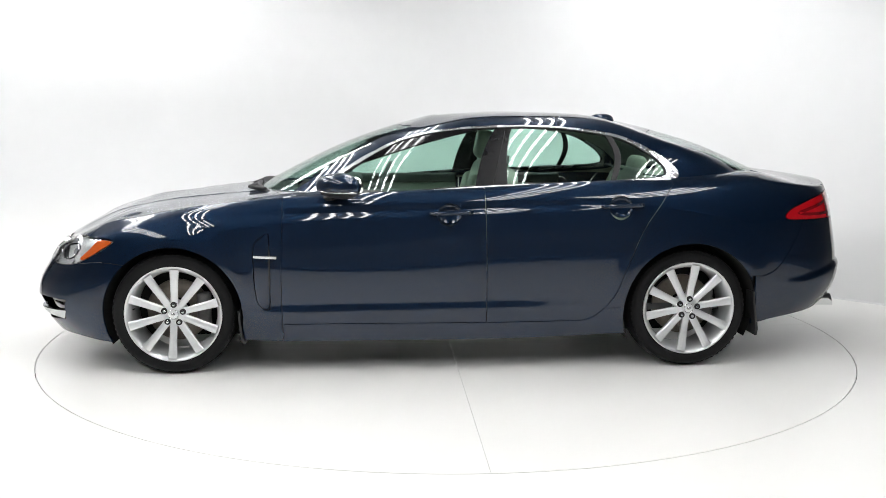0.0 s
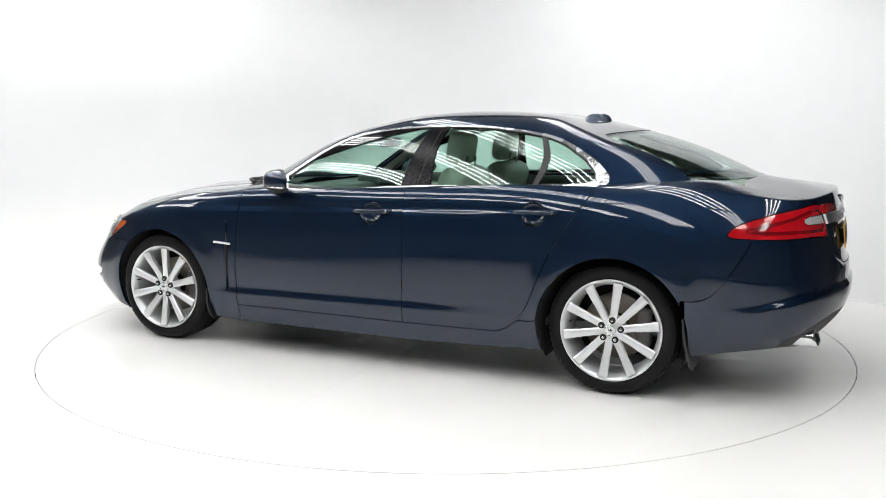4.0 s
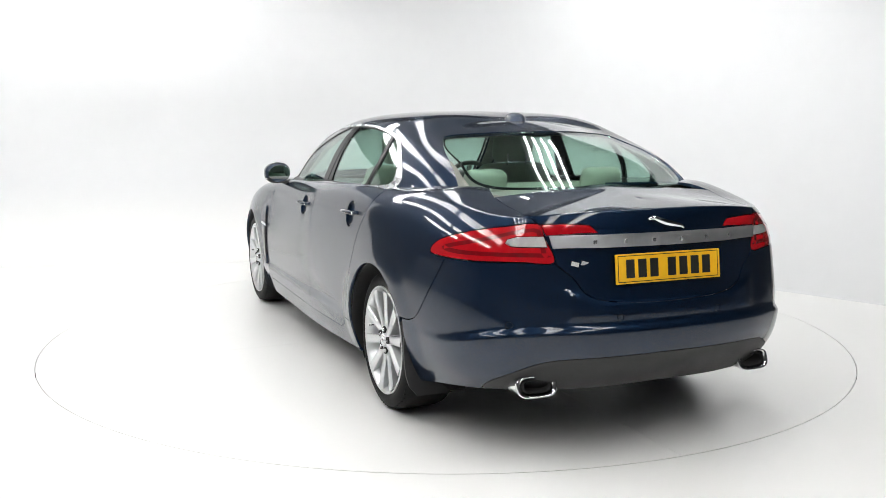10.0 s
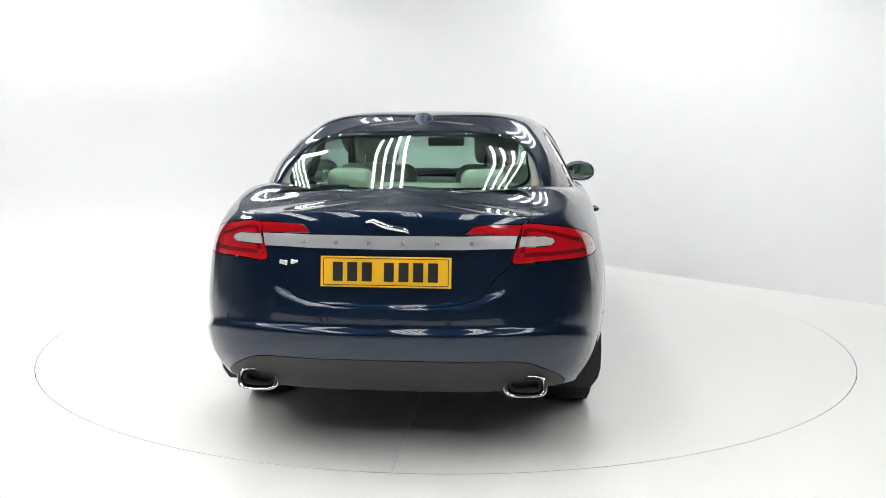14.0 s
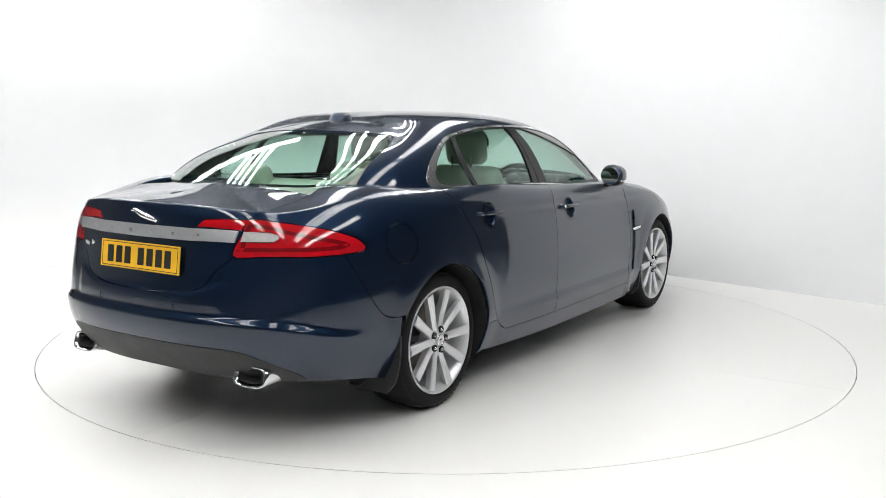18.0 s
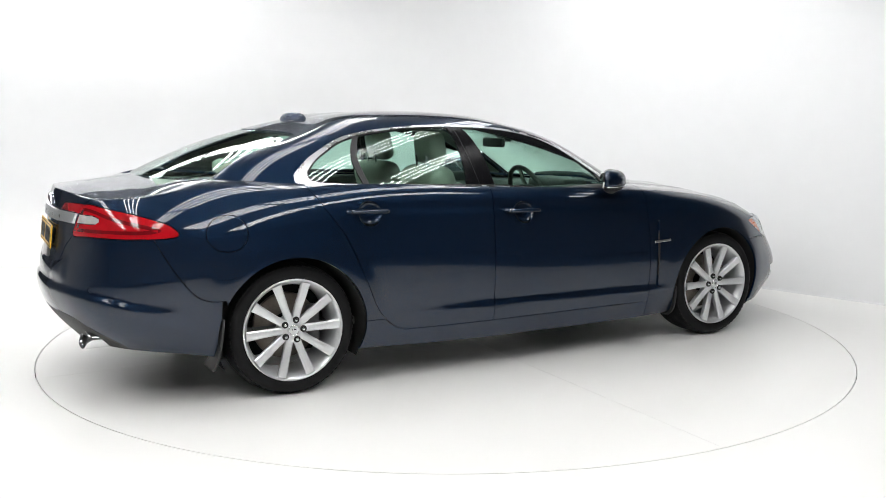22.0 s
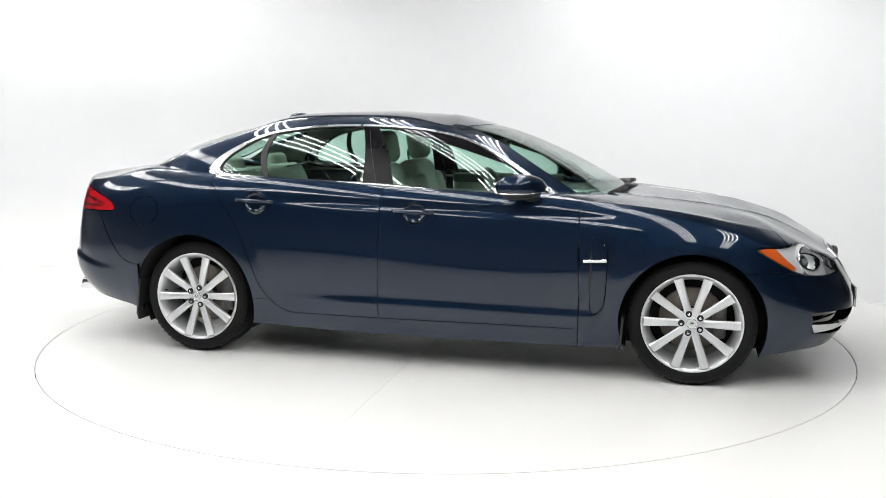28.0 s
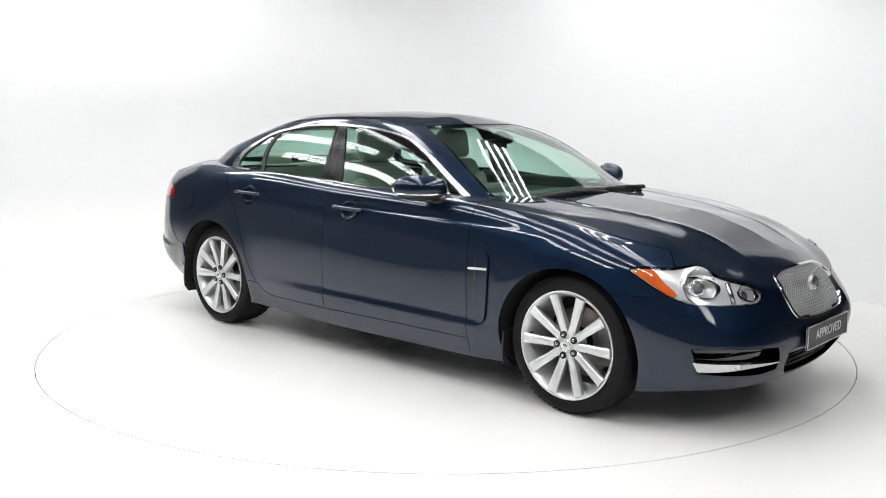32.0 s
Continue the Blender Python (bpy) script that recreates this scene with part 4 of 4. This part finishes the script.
    p = BODY.at(BODY.find("f", 0, .635))[0][0]
    badge.transform(pose(p[0] + .0, 0, .635, 0, 0, -90))
    part("badge", badge, SATIN, g, "round bright badge")
    # show plate
    pl = new("front_plate")
    pl.parent = car
    x0 = BODY.at(BODY.find("f", .0, .44))[0][0][0] + .006
    part("plate", box(.008, .52, .112, .002, m=pose(x0, 0, .415)), PLATE_GREY, pl)
    part("border", join(box(.010, .52, .005, m=pose(x0, 0, .4685)), box(.010, .52, .005, m=pose(x0, 0, .3615)), box(.010, .008, .112, m=pose(x0, .256, .415)), box(.010, .008, .112, m=pose(x0, -.256, .415))), SATIN, pl)
    part("bracket", box(.03, .30, .06, .004, m=pose(x0 - .018, 0, .415)), BLACK, pl)
    words(pl, "APPROVED", pose(x0 + .0055, 0, .397, 90, 0, 90), .066, WHITE_INK)
    # openings low in the bumper
    low = new("lower_grille")
    low.parent = car
    panel("backing", BODY, mouth, DARK, low, both=True, lift=-0.09, flange=-0.085, gap=0)
    for k in range(3):
        z = .27 + .032 * k
        pts = [(BODY.at(BODY.find("f", abs(y), z))[0][0][0] - .03, y, z) for y in np.linspace(-.27, .27, 15)]
        part("slat", tube(pts, .006, 6), BLACK, low)
    for s in (1, -1):
        duct = new("brake_duct")
        duct.parent = car
        panel("backing", BODY, fog, GLOSS_BLACK, duct, side=s, lift=-0.06, flange=-0.058, gap=0)
        blade = BODY.line([("s", 3.516, .352), ("f", .66, .346), ("f", .52, .338), ("f", .42, .331), ("f", .42, .326), ("f", .58, .322), ("f", .666, .311), ("s", 3.532, .303)], 1, smooth=False)
        panel("blade", BODY, blade, SATIN, duct, side=s, step=0.015, lift=0.003, flange=0.02, gap=0, label="bright trim blade")


def words(parent, text, m, size, mat, name="lettering"):
    """Flat raised letters in the built-in typeface."""
    cu = bpy.data.curves.new(name, "FONT")
    cu.body, cu.size, cu.extrude, cu.align_x = text, size, 0.0008, "CENTER"
    cu.resolution_u = 3
    tmp = bpy.data.objects.new("tmp", cu)
    scene.collection.objects.link(tmp)
    me = bpy.data.meshes.new_from_object(tmp.evaluated_get(bpy.context.evaluated_depsgraph_get()))
    bpy.data.objects.remove(tmp)
    bpy.data.curves.remove(cu)
    me.transform(m)
    me.materials.clear()
    me.materials.append(mat)
    ob = new(name, me)
    ob.parent = parent
    return ob


def rear_details(lid):
    for s in (1, -1):
        lamp = new("tail_lamp")
        lamp.parent = car
        clear = BODY.line([("r", .533, .953), ("r", .63, .951), ("r", .665, .940), ("r", .672, .926), ("r", .655, .913), ("r", .525, .911)], 1, smooth=False)
        dark = BODY.line([("s", -.66, .90), ("s", -.86, .955), ("r", .62, .978), ("r", .545, .98), ("r", .53, .89), ("r", .515, .872), ("r", .62, .872), ("s", -.86, .872), ("s", -.68, .872)], 3, True)
        panel("lens", BODY, tail_lamp, RED_LENS, lamp, [clear], side=s, step=0.016, gap=0.003)
        panel("reverse_lamp", BODY, clear, CLEAR_LAMP, lamp, side=s, step=0.012, gap=0.001, label="clear reversing lamp")
        panel("reflex", BODY, dark, RED_DARK, lamp, [inset(dark, .016), clear], side=s, step=0.012, lift=0.0008, flange=0, gap=0, label="dark red band in the lens")
        inner = new("boot_lamp")
        inner.parent = car
        panel("lens", BODY, boot_lamp, RED_LENS, inner, side=s, step=0.012, gap=0.002)
    bar = BODY.line([("r", 0, .958), ("r", .30, .957), ("r", .515, .955), ("r", .505, .906), ("r", .30, .905), ("r", 0, .905)], 1, smooth=False)
    trim = panel("boot_trim", BODY, bar, BAR, lid, both=True, step=0.015, lift=0.012, flange=0.014, gap=0, label="bright bar across the boot lid")
    for k in range(6):
        y = (-2.5 + k) * .135
        p = BODY.at(BODY.find("r", abs(y), .93))[0][0]
        part("letter", box(.004, .018 if k % 2 else .014, .016, .002, m=pose(p[0] - .0125, y, .93)), SATIN, trim)
    # rear plate with its characters as plain bars
    pl = new("rear_plate")
    pl.parent = car
    x0 = BODY.at(BODY.find("r", .2, .82))[0][0][0] - .016
    tilt = pose(x0, 0, .818, 0, 7, 0)
    part("plate", box(.006, .524, .122, .002, m=tilt), YELLOW, pl)
    part("border", join(*(box(.0075, a, b, m=tilt @ pose(0, y, z)) for a, b, y, z in ((.50, .003, 0, .053), (.50, .003, 0, -.053), (.003, .107, .25, 0), (.003, .107, -.25, 0)))), INK, pl)
    part("bracket", box(.016, .4, .08, .004, m=tilt @ pose(.010, 0, 0)), BLACK, pl)
    for i in range(7):
        y = .192 - i * .0585 - (.03 if i > 2 else 0)
        part("bar", box(.002, .040, .076, m=tilt @ pose(-.004, y, 0)), INK, pl)
    # model badge as plain strokes
    bd = new("model_badge")
    bd.parent = car
    xb = BODY.at(BODY.find("r", .40, .845))[0][0][0] - .003
    for y, w in ((.425, .036), (.380, .032)):
        part("stroke", box(.004, w, .020, .002, m=pose(xb, y, .845, 14, 0, -8)), CHROME, bd)
    # long bright emblem over the bar
    em = new("boot_emblem")
    em.parent = car
    pts = [(.085, 1.012), (.06, 1.018), (.03, 1.008), (0, .998), (-.04, .99), (-.075, .982), (-.09, .972)]
    line = []
    for y, z in spline(pts, 4):
        p = BODY.at(BODY.find("r", abs(y), z))[0][0]
        line.append((p[0] - .006, y, z))
    n = len(line)
    part("body", tube(line, [.004 + .010 * math.sin(math.pi * i / (n - 1)) for i in range(n)], 8), CHROME, em, "slender bright emblem")
    # tail pipes
    for s in (1, -1):
        pipe = new("tail_pipe")
        pipe.parent = car
        for name, mat, a, b, x1, x2 in (("finisher", CHROME, .090, .044, -.84, -.985), ("bore", DARK, .068, .027, -.84, -.976)):
            bm = bmesh.new()
            rings = []
            for x, k in ((x1, .96), (x2 + .02, .985), (x2, 1.0), (x2 - .003, .92), (x2 + .003, .80), (x2 + .06, .76)):
                ring = []
                for i in range(36):
                    t = 2 * math.pi * i / 36
                    c, sn = math.cos(t), math.sin(t)
                    px = a * k * math.copysign(abs(c) ** .55, c)
                    pz = b * k * math.copysign(abs(sn) ** .6, sn)
                    ring.append(bm.verts.new((x + pz * .30 + .10 * max(0, px * s) , s * .560 + px, .338 + pz)))
                rings.append(ring)
            for r1, r2 in zip(rings, rings[1:]):
                for i in range(36):
                    bm.faces.new((r1[i], r1[(i + 1) % 36], r2[(i + 1) % 36], r2[i])).smooth = True
            if name == "bore":
                bm.faces.new(rings[-1])
            bmesh.ops.recalc_face_normals(bm, faces=bm.faces)
            part(name, bm, mat, pipe)


front_details()
rear_details(boot_lid)


def mirrors():
    """Swept-back door mirrors: painted cap, dark lower shell, bright strip, pane and arm."""
    cx, cy, cz, sx, sy, sz, sweep = 1.963, .931, 1.053, .125, .099, .072, .646

    def place(s, ux, uy, uz, grow=1.0):
        x, y, z = ux * sx * (.45 if ux < 0 else 1), uy * sy, uz * sz
        return (cx + (x - sweep * y) * grow, s * (cy + y * grow), cz + z * grow)

    def shell(s, z0, z1, grow=1.0, n=32, rings=9):
        bm = bmesh.new()
        loops = []
        for k in range(rings):
            uz = z0 + (z1 - z0) * k / (rings - 1)
            r = math.sqrt(max(1 - abs(uz) ** 2.6, 0.0004))
            loops.append([bm.verts.new(place(s, r * math.copysign(abs(math.cos(a)) ** .75, math.cos(a)), r * math.copysign(abs(math.sin(a)) ** .75, math.sin(a)), uz, grow)) for a in np.linspace(0, 2 * math.pi, n, endpoint=False)])
        for p, q in zip(loops, loops[1:]):
            for i in range(n):
                bm.faces.new((p[i], p[(i + 1) % n], q[(i + 1) % n], q[i])).smooth = True
        bm.faces.new(loops[0])
        bm.faces.new(loops[-1])
        bmesh.ops.recalc_face_normals(bm, faces=bm.faces)
        return bm

    for s in (1, -1):
        root = new("door_mirror")
        root.parent = car
        part("housing", shell(s, -.36, .995, rings=14), PAINT, root)
        part("lower_shell", shell(s, -.97, -.40, .97), BLACK, root)
        line = [place(s, math.cos(a) * .93, math.sin(a) * .93, -.39, 1.03) for a in np.linspace(radians(-25), radians(118), 22)]
        part("trim_strip", tube(line, .0065, 8, .9), CHROME, root, "bright strip with indicator")
        part("arm", tube(spline([(2.01, s * .885, .995), (2.035, s * .85, .982), (2.055, s * .80, .985)], 4), [.03, .03, .03, .032, .034, .036, .038, .04, .042], 10, .5), BLACK, root)
        bm = bmesh.new()
        front = [place(s, -1.02, .86 * math.cos(a), .78 * math.sin(a)) for a in np.linspace(0, 2 * math.pi, 32, endpoint=False)]
        rim = [bm.verts.new(q) for q in front]
        deep = [bm.verts.new((q[0] + .012, q[1], q[2])) for q in front]
        bm.faces.new(rim)
        for i in range(32):
            bm.faces.new((rim[i], rim[(i + 1) % 32], deep[(i + 1) % 32], deep[i]))
        bmesh.ops.recalc_face_normals(bm, faces=bm.faces)
        part("mirror_glass", bm, surface_mirror, root, "mirror pane")


surface_mirror = surface("mirror_silver", (0.9, 0.92, 0.92), 0.02, 1.0, vary=0.01, rough_vary=0.01)
mirrors()


def wipers():
    for y0, y1 in ((.58, .02), (.05, -.52)):
        w = new("wiper")
        w.parent = car
        line = []
        for y in np.linspace(y0, y1, 8):
            z = 1.010 - .10 * abs(y) ** 2 * .9
            p = ROOF.at(ROOF.find("f", abs(y), z + .004))[0][0]
            line.append((p[0] + .014, y, p[2] + .006))
        part("blade", tube(line, [.008, .012, .014, .015, .015, .014, .012, .008], 8, 1.5), BLACK, w)
        a = line[4]
        foot = ROOF.at(ROOF.find("f", abs(y0 - .05), .995))[0][0]
        px, pz = foot[0] + .03, foot[2] - .002
        part("arm", tube([(a[0] + .004, a[1], a[2] + .012), (a[0] + .03, a[1] + .18, a[2] + .004), (px, y0 - .05, pz + .012)], [.009, .013, .014], 8), BLACK, w)
        part("pivot", lathe([(0, .012), (.018, .009), (.022, -.012)], 16, pose(px, y0 - .05, pz - .004, 90, 0, 0)), BLACK, w)


wipers()


# ---- wheels ----
def spoke(a):
    """One flat-faced tapered spoke, hub to rim."""
    bm = bmesh.new()
    secs = []
    for r, half, y, deep in ((.055, .0150, -.012, .05), (.11, .0145, -.010, .045), (.17, .0165, -.004, .040), (.225, .0190, .000, .036), (.262, .0215, .002, .034)):
        b = half + .006
        secs.append([bm.verts.new(q) for q in ((r, y - deep, -b * .7), (r, y - .006, -b), (r, y, -half + .002), (r, y + .0015, 0), (r, y, half - .002), (r, y - .006, b), (r, y - deep, b * .7))])
    for p, q in zip(secs, secs[1:]):
        for i in range(7):
            bm.faces.new((p[i], p[(i + 1) % 7], q[(i + 1) % 7], q[i]))
    bmesh.ops.recalc_face_normals(bm, faces=bm.faces)
    bm.transform(pose(0, 0, 0, 0, a, 0))
    return bm


def wheel_parts(root, phase, nuts):
    """Tyre with tread, ten-spoke rim, brake."""
    prof = [(.252, -.245), (.30, -.252), (.326, -.246), (.339, -.225), (.3425, -.19), (.343, -.13), (.3425, -.07), (.339, -.035), (.329, -.013), (.312, -.001), (.292, .004), (.274, .000), (.264, -.008), (.252, -.02)]
    part("tyre", lathe(prof, 80), RUBBER, root)
    lugs = []
    for i in range(64):
        for y in (-.026, -.236):
            lugs.append(box(.006, .030, .017, m=pose(0, 0, 0, 0, 360 * i / 64, 0) @ pose(.3318, y, 0, 0, 0, 14 if y > -.1 else -14)))
    t = part("tread", join(*lugs), RUBBER, root)
    t["kind"] = "stuff"
    rim = part("rim", lathe([(.25, -.23), (.243, -.20), (.236, -.12), (.242, -.05), (.256, -.015), (.268, -.003), (.276, .003), (.279, .001), (.279, -.008), (.262, -.02)], 80), ALLOY, root)
    for i in range(10):
        part("spoke", spoke(36 * i + phase), ALLOY, rim)
    part("hub", lathe([(.0, -.004), (.028, -.004), (.031, -.008), (.055, -.010), (.068, -.016), (.074, -.03), (.075, -.08)], 40), ALLOY, rim)
    cap = part("centre_cap", lathe([(0, .003), (.024, .003), (.031, .001), (.034, -.003), (.036, -.010)], 32), ALLOY, rim)
    part("cap_ring", lathe([(.0255, .0026), (.027, .0042), (.0295, .0036), (.030, .001)], 32), CHROME, cap)
    part("cap_mark", lathe([(0, .0052), (.009, .005), (.014, .003)], 7, Matrix.Diagonal((1.0, 1, .7, 1))), SATIN, cap)
    for i in range(5):
        a = radians(72 * i + phase + nuts)
        at = pose(.056 * math.cos(a), -.003, -.056 * math.sin(a))
        seat = part("nut_well", lathe([(0, -.001), (.0145, -.001), (.0168, .0015), (.018, -.002), (.018, -.015)], 20, at), INK, rim)
        part("wheel_nut", lathe([(0, .006), (.007, .006), (.0095, .003), (.0105, -.004)], 6, at), SATIN, seat)
    part("valve", tube([(.225, -.03, .03), (.228, -.004, .03)], .004, 6), BLACK, rim)
    for o in (rim, *rim.children_recursive):
        o.data.transform(Matrix.Diagonal((.957, 1, .957, 1)))
    part("brake_disc", lathe([(.07, -.135), (.172, -.135), (.174, -.14), (.174, -.160), (.07, -.160)], 56), STEEL, root)
    part("caliper", box(.075, .075, .20, .02, 3, m=pose(-.145, -.14, 0)), CALIPER, root)


def wheels():
    for x, s, phase, nuts in ((REAR_AXLE, 1, 10, 36), (REAR_AXLE, -1, 2, 36), (FRONT_AXLE, 1, 15, 36), (FRONT_AXLE, -1, 0, 0)):
        w = new("wheel")
        w.parent = car
        w.matrix_basis = pose(x, s * (0.884 if x < 1 else 0.889), WHEEL_R, 0, 0, 0 if s > 0 else 180)
        wheel_parts(w, phase, nuts)
        # dark liner over the wheel
        bm = bmesh.new()
        rows = []
        for y, r in ((.922, ARCH_R + .006), (.60, .395)):
            row = []
            for a in np.linspace(radians(-26), radians(206), 30):
                edge = BODY.at(BODY.find("s", x + r * math.cos(a), max(.335 + r * math.sin(a), .19)))[0][0][1] - .012
                row.append(bm.verts.new((x + r * math.cos(a), s * min(y, edge), .335 + r * math.sin(a))))
            rows.append(row)
        for i in range(29):
            bm.faces.new((rows[0][i], rows[0][i + 1], rows[1][i + 1], rows[1][i])).smooth = True
        bm.faces.new(rows[1])
        part("wheel_liner", bm, DARK, car)
    # mud flaps: (x, z top, z bottom, lean)
    for x, top, low, lean, w in ((-.375, .44, .175, -.045, .17), (2.545, .36, .165, -.02, .15)):
        for s in (1, -1):
            bm = bmesh.new()
            loops = []
            for k, q in enumerate(np.linspace(0, 1, 7)):
                z = top + (low - top) * q
                xx = x + lean * q ** 1.5
                y1 = .925 - .012 * (1 - q) - .03 * q ** 3 - .03 * max(q - .8, 0) / .2
                y0 = y1 - w * (.55 + .45 * q)
                loops.append([bm.verts.new(v) for v in ((xx - .006, s * y0, z), (xx - .006, s * y1, z), (xx + .006, s * y1, z), (xx + .006, s * y0, z))])
            for p, q in zip(loops, loops[1:]):
                for i in range(4):
                    bm.faces.new((p[i], p[(i + 1) % 4], q[(i + 1) % 4], q[i])).smooth = False
            bm.faces.new(loops[0])
            bm.faces.new(loops[-1])
            bmesh.ops.recalc_face_normals(bm, faces=bm.faces)
            part("mud_flap", bm, BLACK, car, "black plastic mud flap")


wheels()


# ---- underside and cabin ----
def soft_box(sx, sy, sz, r, m):
    return box(sx, sy, sz, r, 4, m)


def cabin():
    part("floor_pan", box(4.0, 1.05, .05, .02, m=pose(1.35, 0, .24)), DARK, car)
    part("floor_side", box(2.05, 1.66, .05, .02, m=pose(1.45, 0, .235)), DARK, car)
    part("engine_bay", box(.86, 1.1, .5, .05, m=pose(2.95, 0, .5)), DARK, car)
    part("boot_box", box(.75, 1.0, .5, .05, m=pose(-.5, 0, .55)), DARK, car)
    part("exhaust", tube([(2.2, .2, .17), (.6, .2, .17), (-.5, .45, .22), (-.92, .55, .32)], .035, 8), STEEL, car)
    part("carpet", box(2.5, 1.5, .04, m=pose(1.0, 0, .33)), DASH, car)
    # dash
    bm = join(soft_box(.42, 1.44, .17, .06, pose(2.12, 0, .90)), soft_box(.30, 1.38, .30, .05, pose(2.08, 0, .74)))
    dash = part("dashboard", bm, DASH, car)
    part("veneer", box(.02, 1.25, .07, .006, m=pose(1.925, 0, .84, 0, 10, 0)), WOOD, dash)
    part("instrument_hood", soft_box(.2, .42, .09, .04, pose(1.98, -.37, 1.0)), DASH, dash)
    part("console", soft_box(1.1, .26, .22, .05, pose(1.35, 0, .52)), DASH, car)
    # steering wheel on the right
    st = new("steering_wheel")
    st.parent = car
    m = pose(1.76, -.37, .945, 0, 66, 0)
    ring = [m @ Vector((.185 * math.cos(a), .185 * math.sin(a), 0)) for a in np.linspace(0, 2 * math.pi, 41)]
    part("rim", tube([tuple(v) for v in ring], .016, 8), DASH, st)
    part("boss", soft_box(.13, .14, .05, .02, m), DASH, st)
    for a in (0, 180, 270):
        part("arm", box(.14, .03, .015, .004, m=m @ pose(0, 0, 0, 0, 0, a) @ pose(.11, 0, 0)), SATIN, st)
    part("column", tube([(1.78, -.37, .94), (2.0, -.37, .86)], .04, 8), DASH, st)
    # front seats
    for y in (.37, -.37):
        seat = new("front_seat")
        seat.parent = car
        part("cushion", soft_box(.54, .52, .17, .07, pose(1.42, y, .50, 0, -8, 0)), LEATHER, seat)
        part("backrest", soft_box(.17, .50, .66, .075, pose(1.10, y, .82, 0, -17, 0)), LEATHER, seat)
        for k in (1, -1):
            part("bolster", soft_box(.15, .10, .50, .045, pose(1.155, y + k * .20, .80, 0, -17, 0)), LEATHER, seat)
            part("post", tube([(1.0, y + k * .065, 1.08), (.985, y + k * .065, 1.2)], .007, 6), SATIN, seat)
        part("headrest", soft_box(.11, .27, .20, .05, pose(1.045, y, 1.245, 0, -10, 0)), LEATHER, seat)
    bench = new("rear_bench")
    bench.parent = car
    part("cushion", soft_box(.5, 1.14, .18, .07, pose(.45, 0, .52, 0, -6, 0)), LEATHER, bench)
    part("backrest", soft_box(.18, 1.16, .62, .075, pose(.13, 0, .80, 0, -24, 0)), LEATHER, bench)
    for y in (.34, -.34):
        part("headrest", soft_box(.10, .23, .13, .045, pose(-.02, y, 1.105, 0, -14, 0)), LEATHER, bench)
    part("parcel_shelf", box(.62, 1.2, .03, .01, m=pose(-.34, 0, 1.045)), TRIM_IN, car)
    # door cards
    for s in (1, -1):
        for x0, x1 in ((1.20, 2.02), (.44, 1.14)):
            card = part("door_card", box(x1 - x0, .05, .62, .02, m=pose((x0 + x1) / 2, s * .79, .68)), TRIM_IN, car)
            part("card_top", soft_box(x1 - x0, .07, .07, .02, pose((x0 + x1) / 2, s * .775, .99)), DASH, card)
            part("armrest", soft_box((x1 - x0) * .55, .08, .06, .02, pose((x0 + x1) / 2, s * .745, .78)), LEATHER, card)
    rv = new("rear_view_mirror")
    rv.parent = car
    part("shell", soft_box(.035, .25, .062, .015, pose(1.72, 0, 1.262)), BLACK, rv)
    part("stalk", tube([(1.74, 0, 1.27), (1.80, 0, 1.315)], .012, 8), BLACK, rv)
    part("sensor_box", soft_box(.10, .10, .05, .02, pose(1.80, 0, 1.305, 0, 28, 0)), BLACK, rv)


cabin()


# ---- what moves ----
def motions():
    rows, rows2 = [], []
    for i in range(33):
        a = HEADING_0 + TURN_RATE * i
        c, s = math.cos(radians(a)), math.sin(radians(a))
        rows.append((float(i), pose(AXLE_X * c - AXLE_Y * s, AXLE_X * s + AXLE_Y * c, 0, 0, 0, a)))
        rows2.append((float(i), pose(*TABLE_C, 0, 0, 0, a)))
    walk(car, rows)
    walk(table, rows2)


motions()
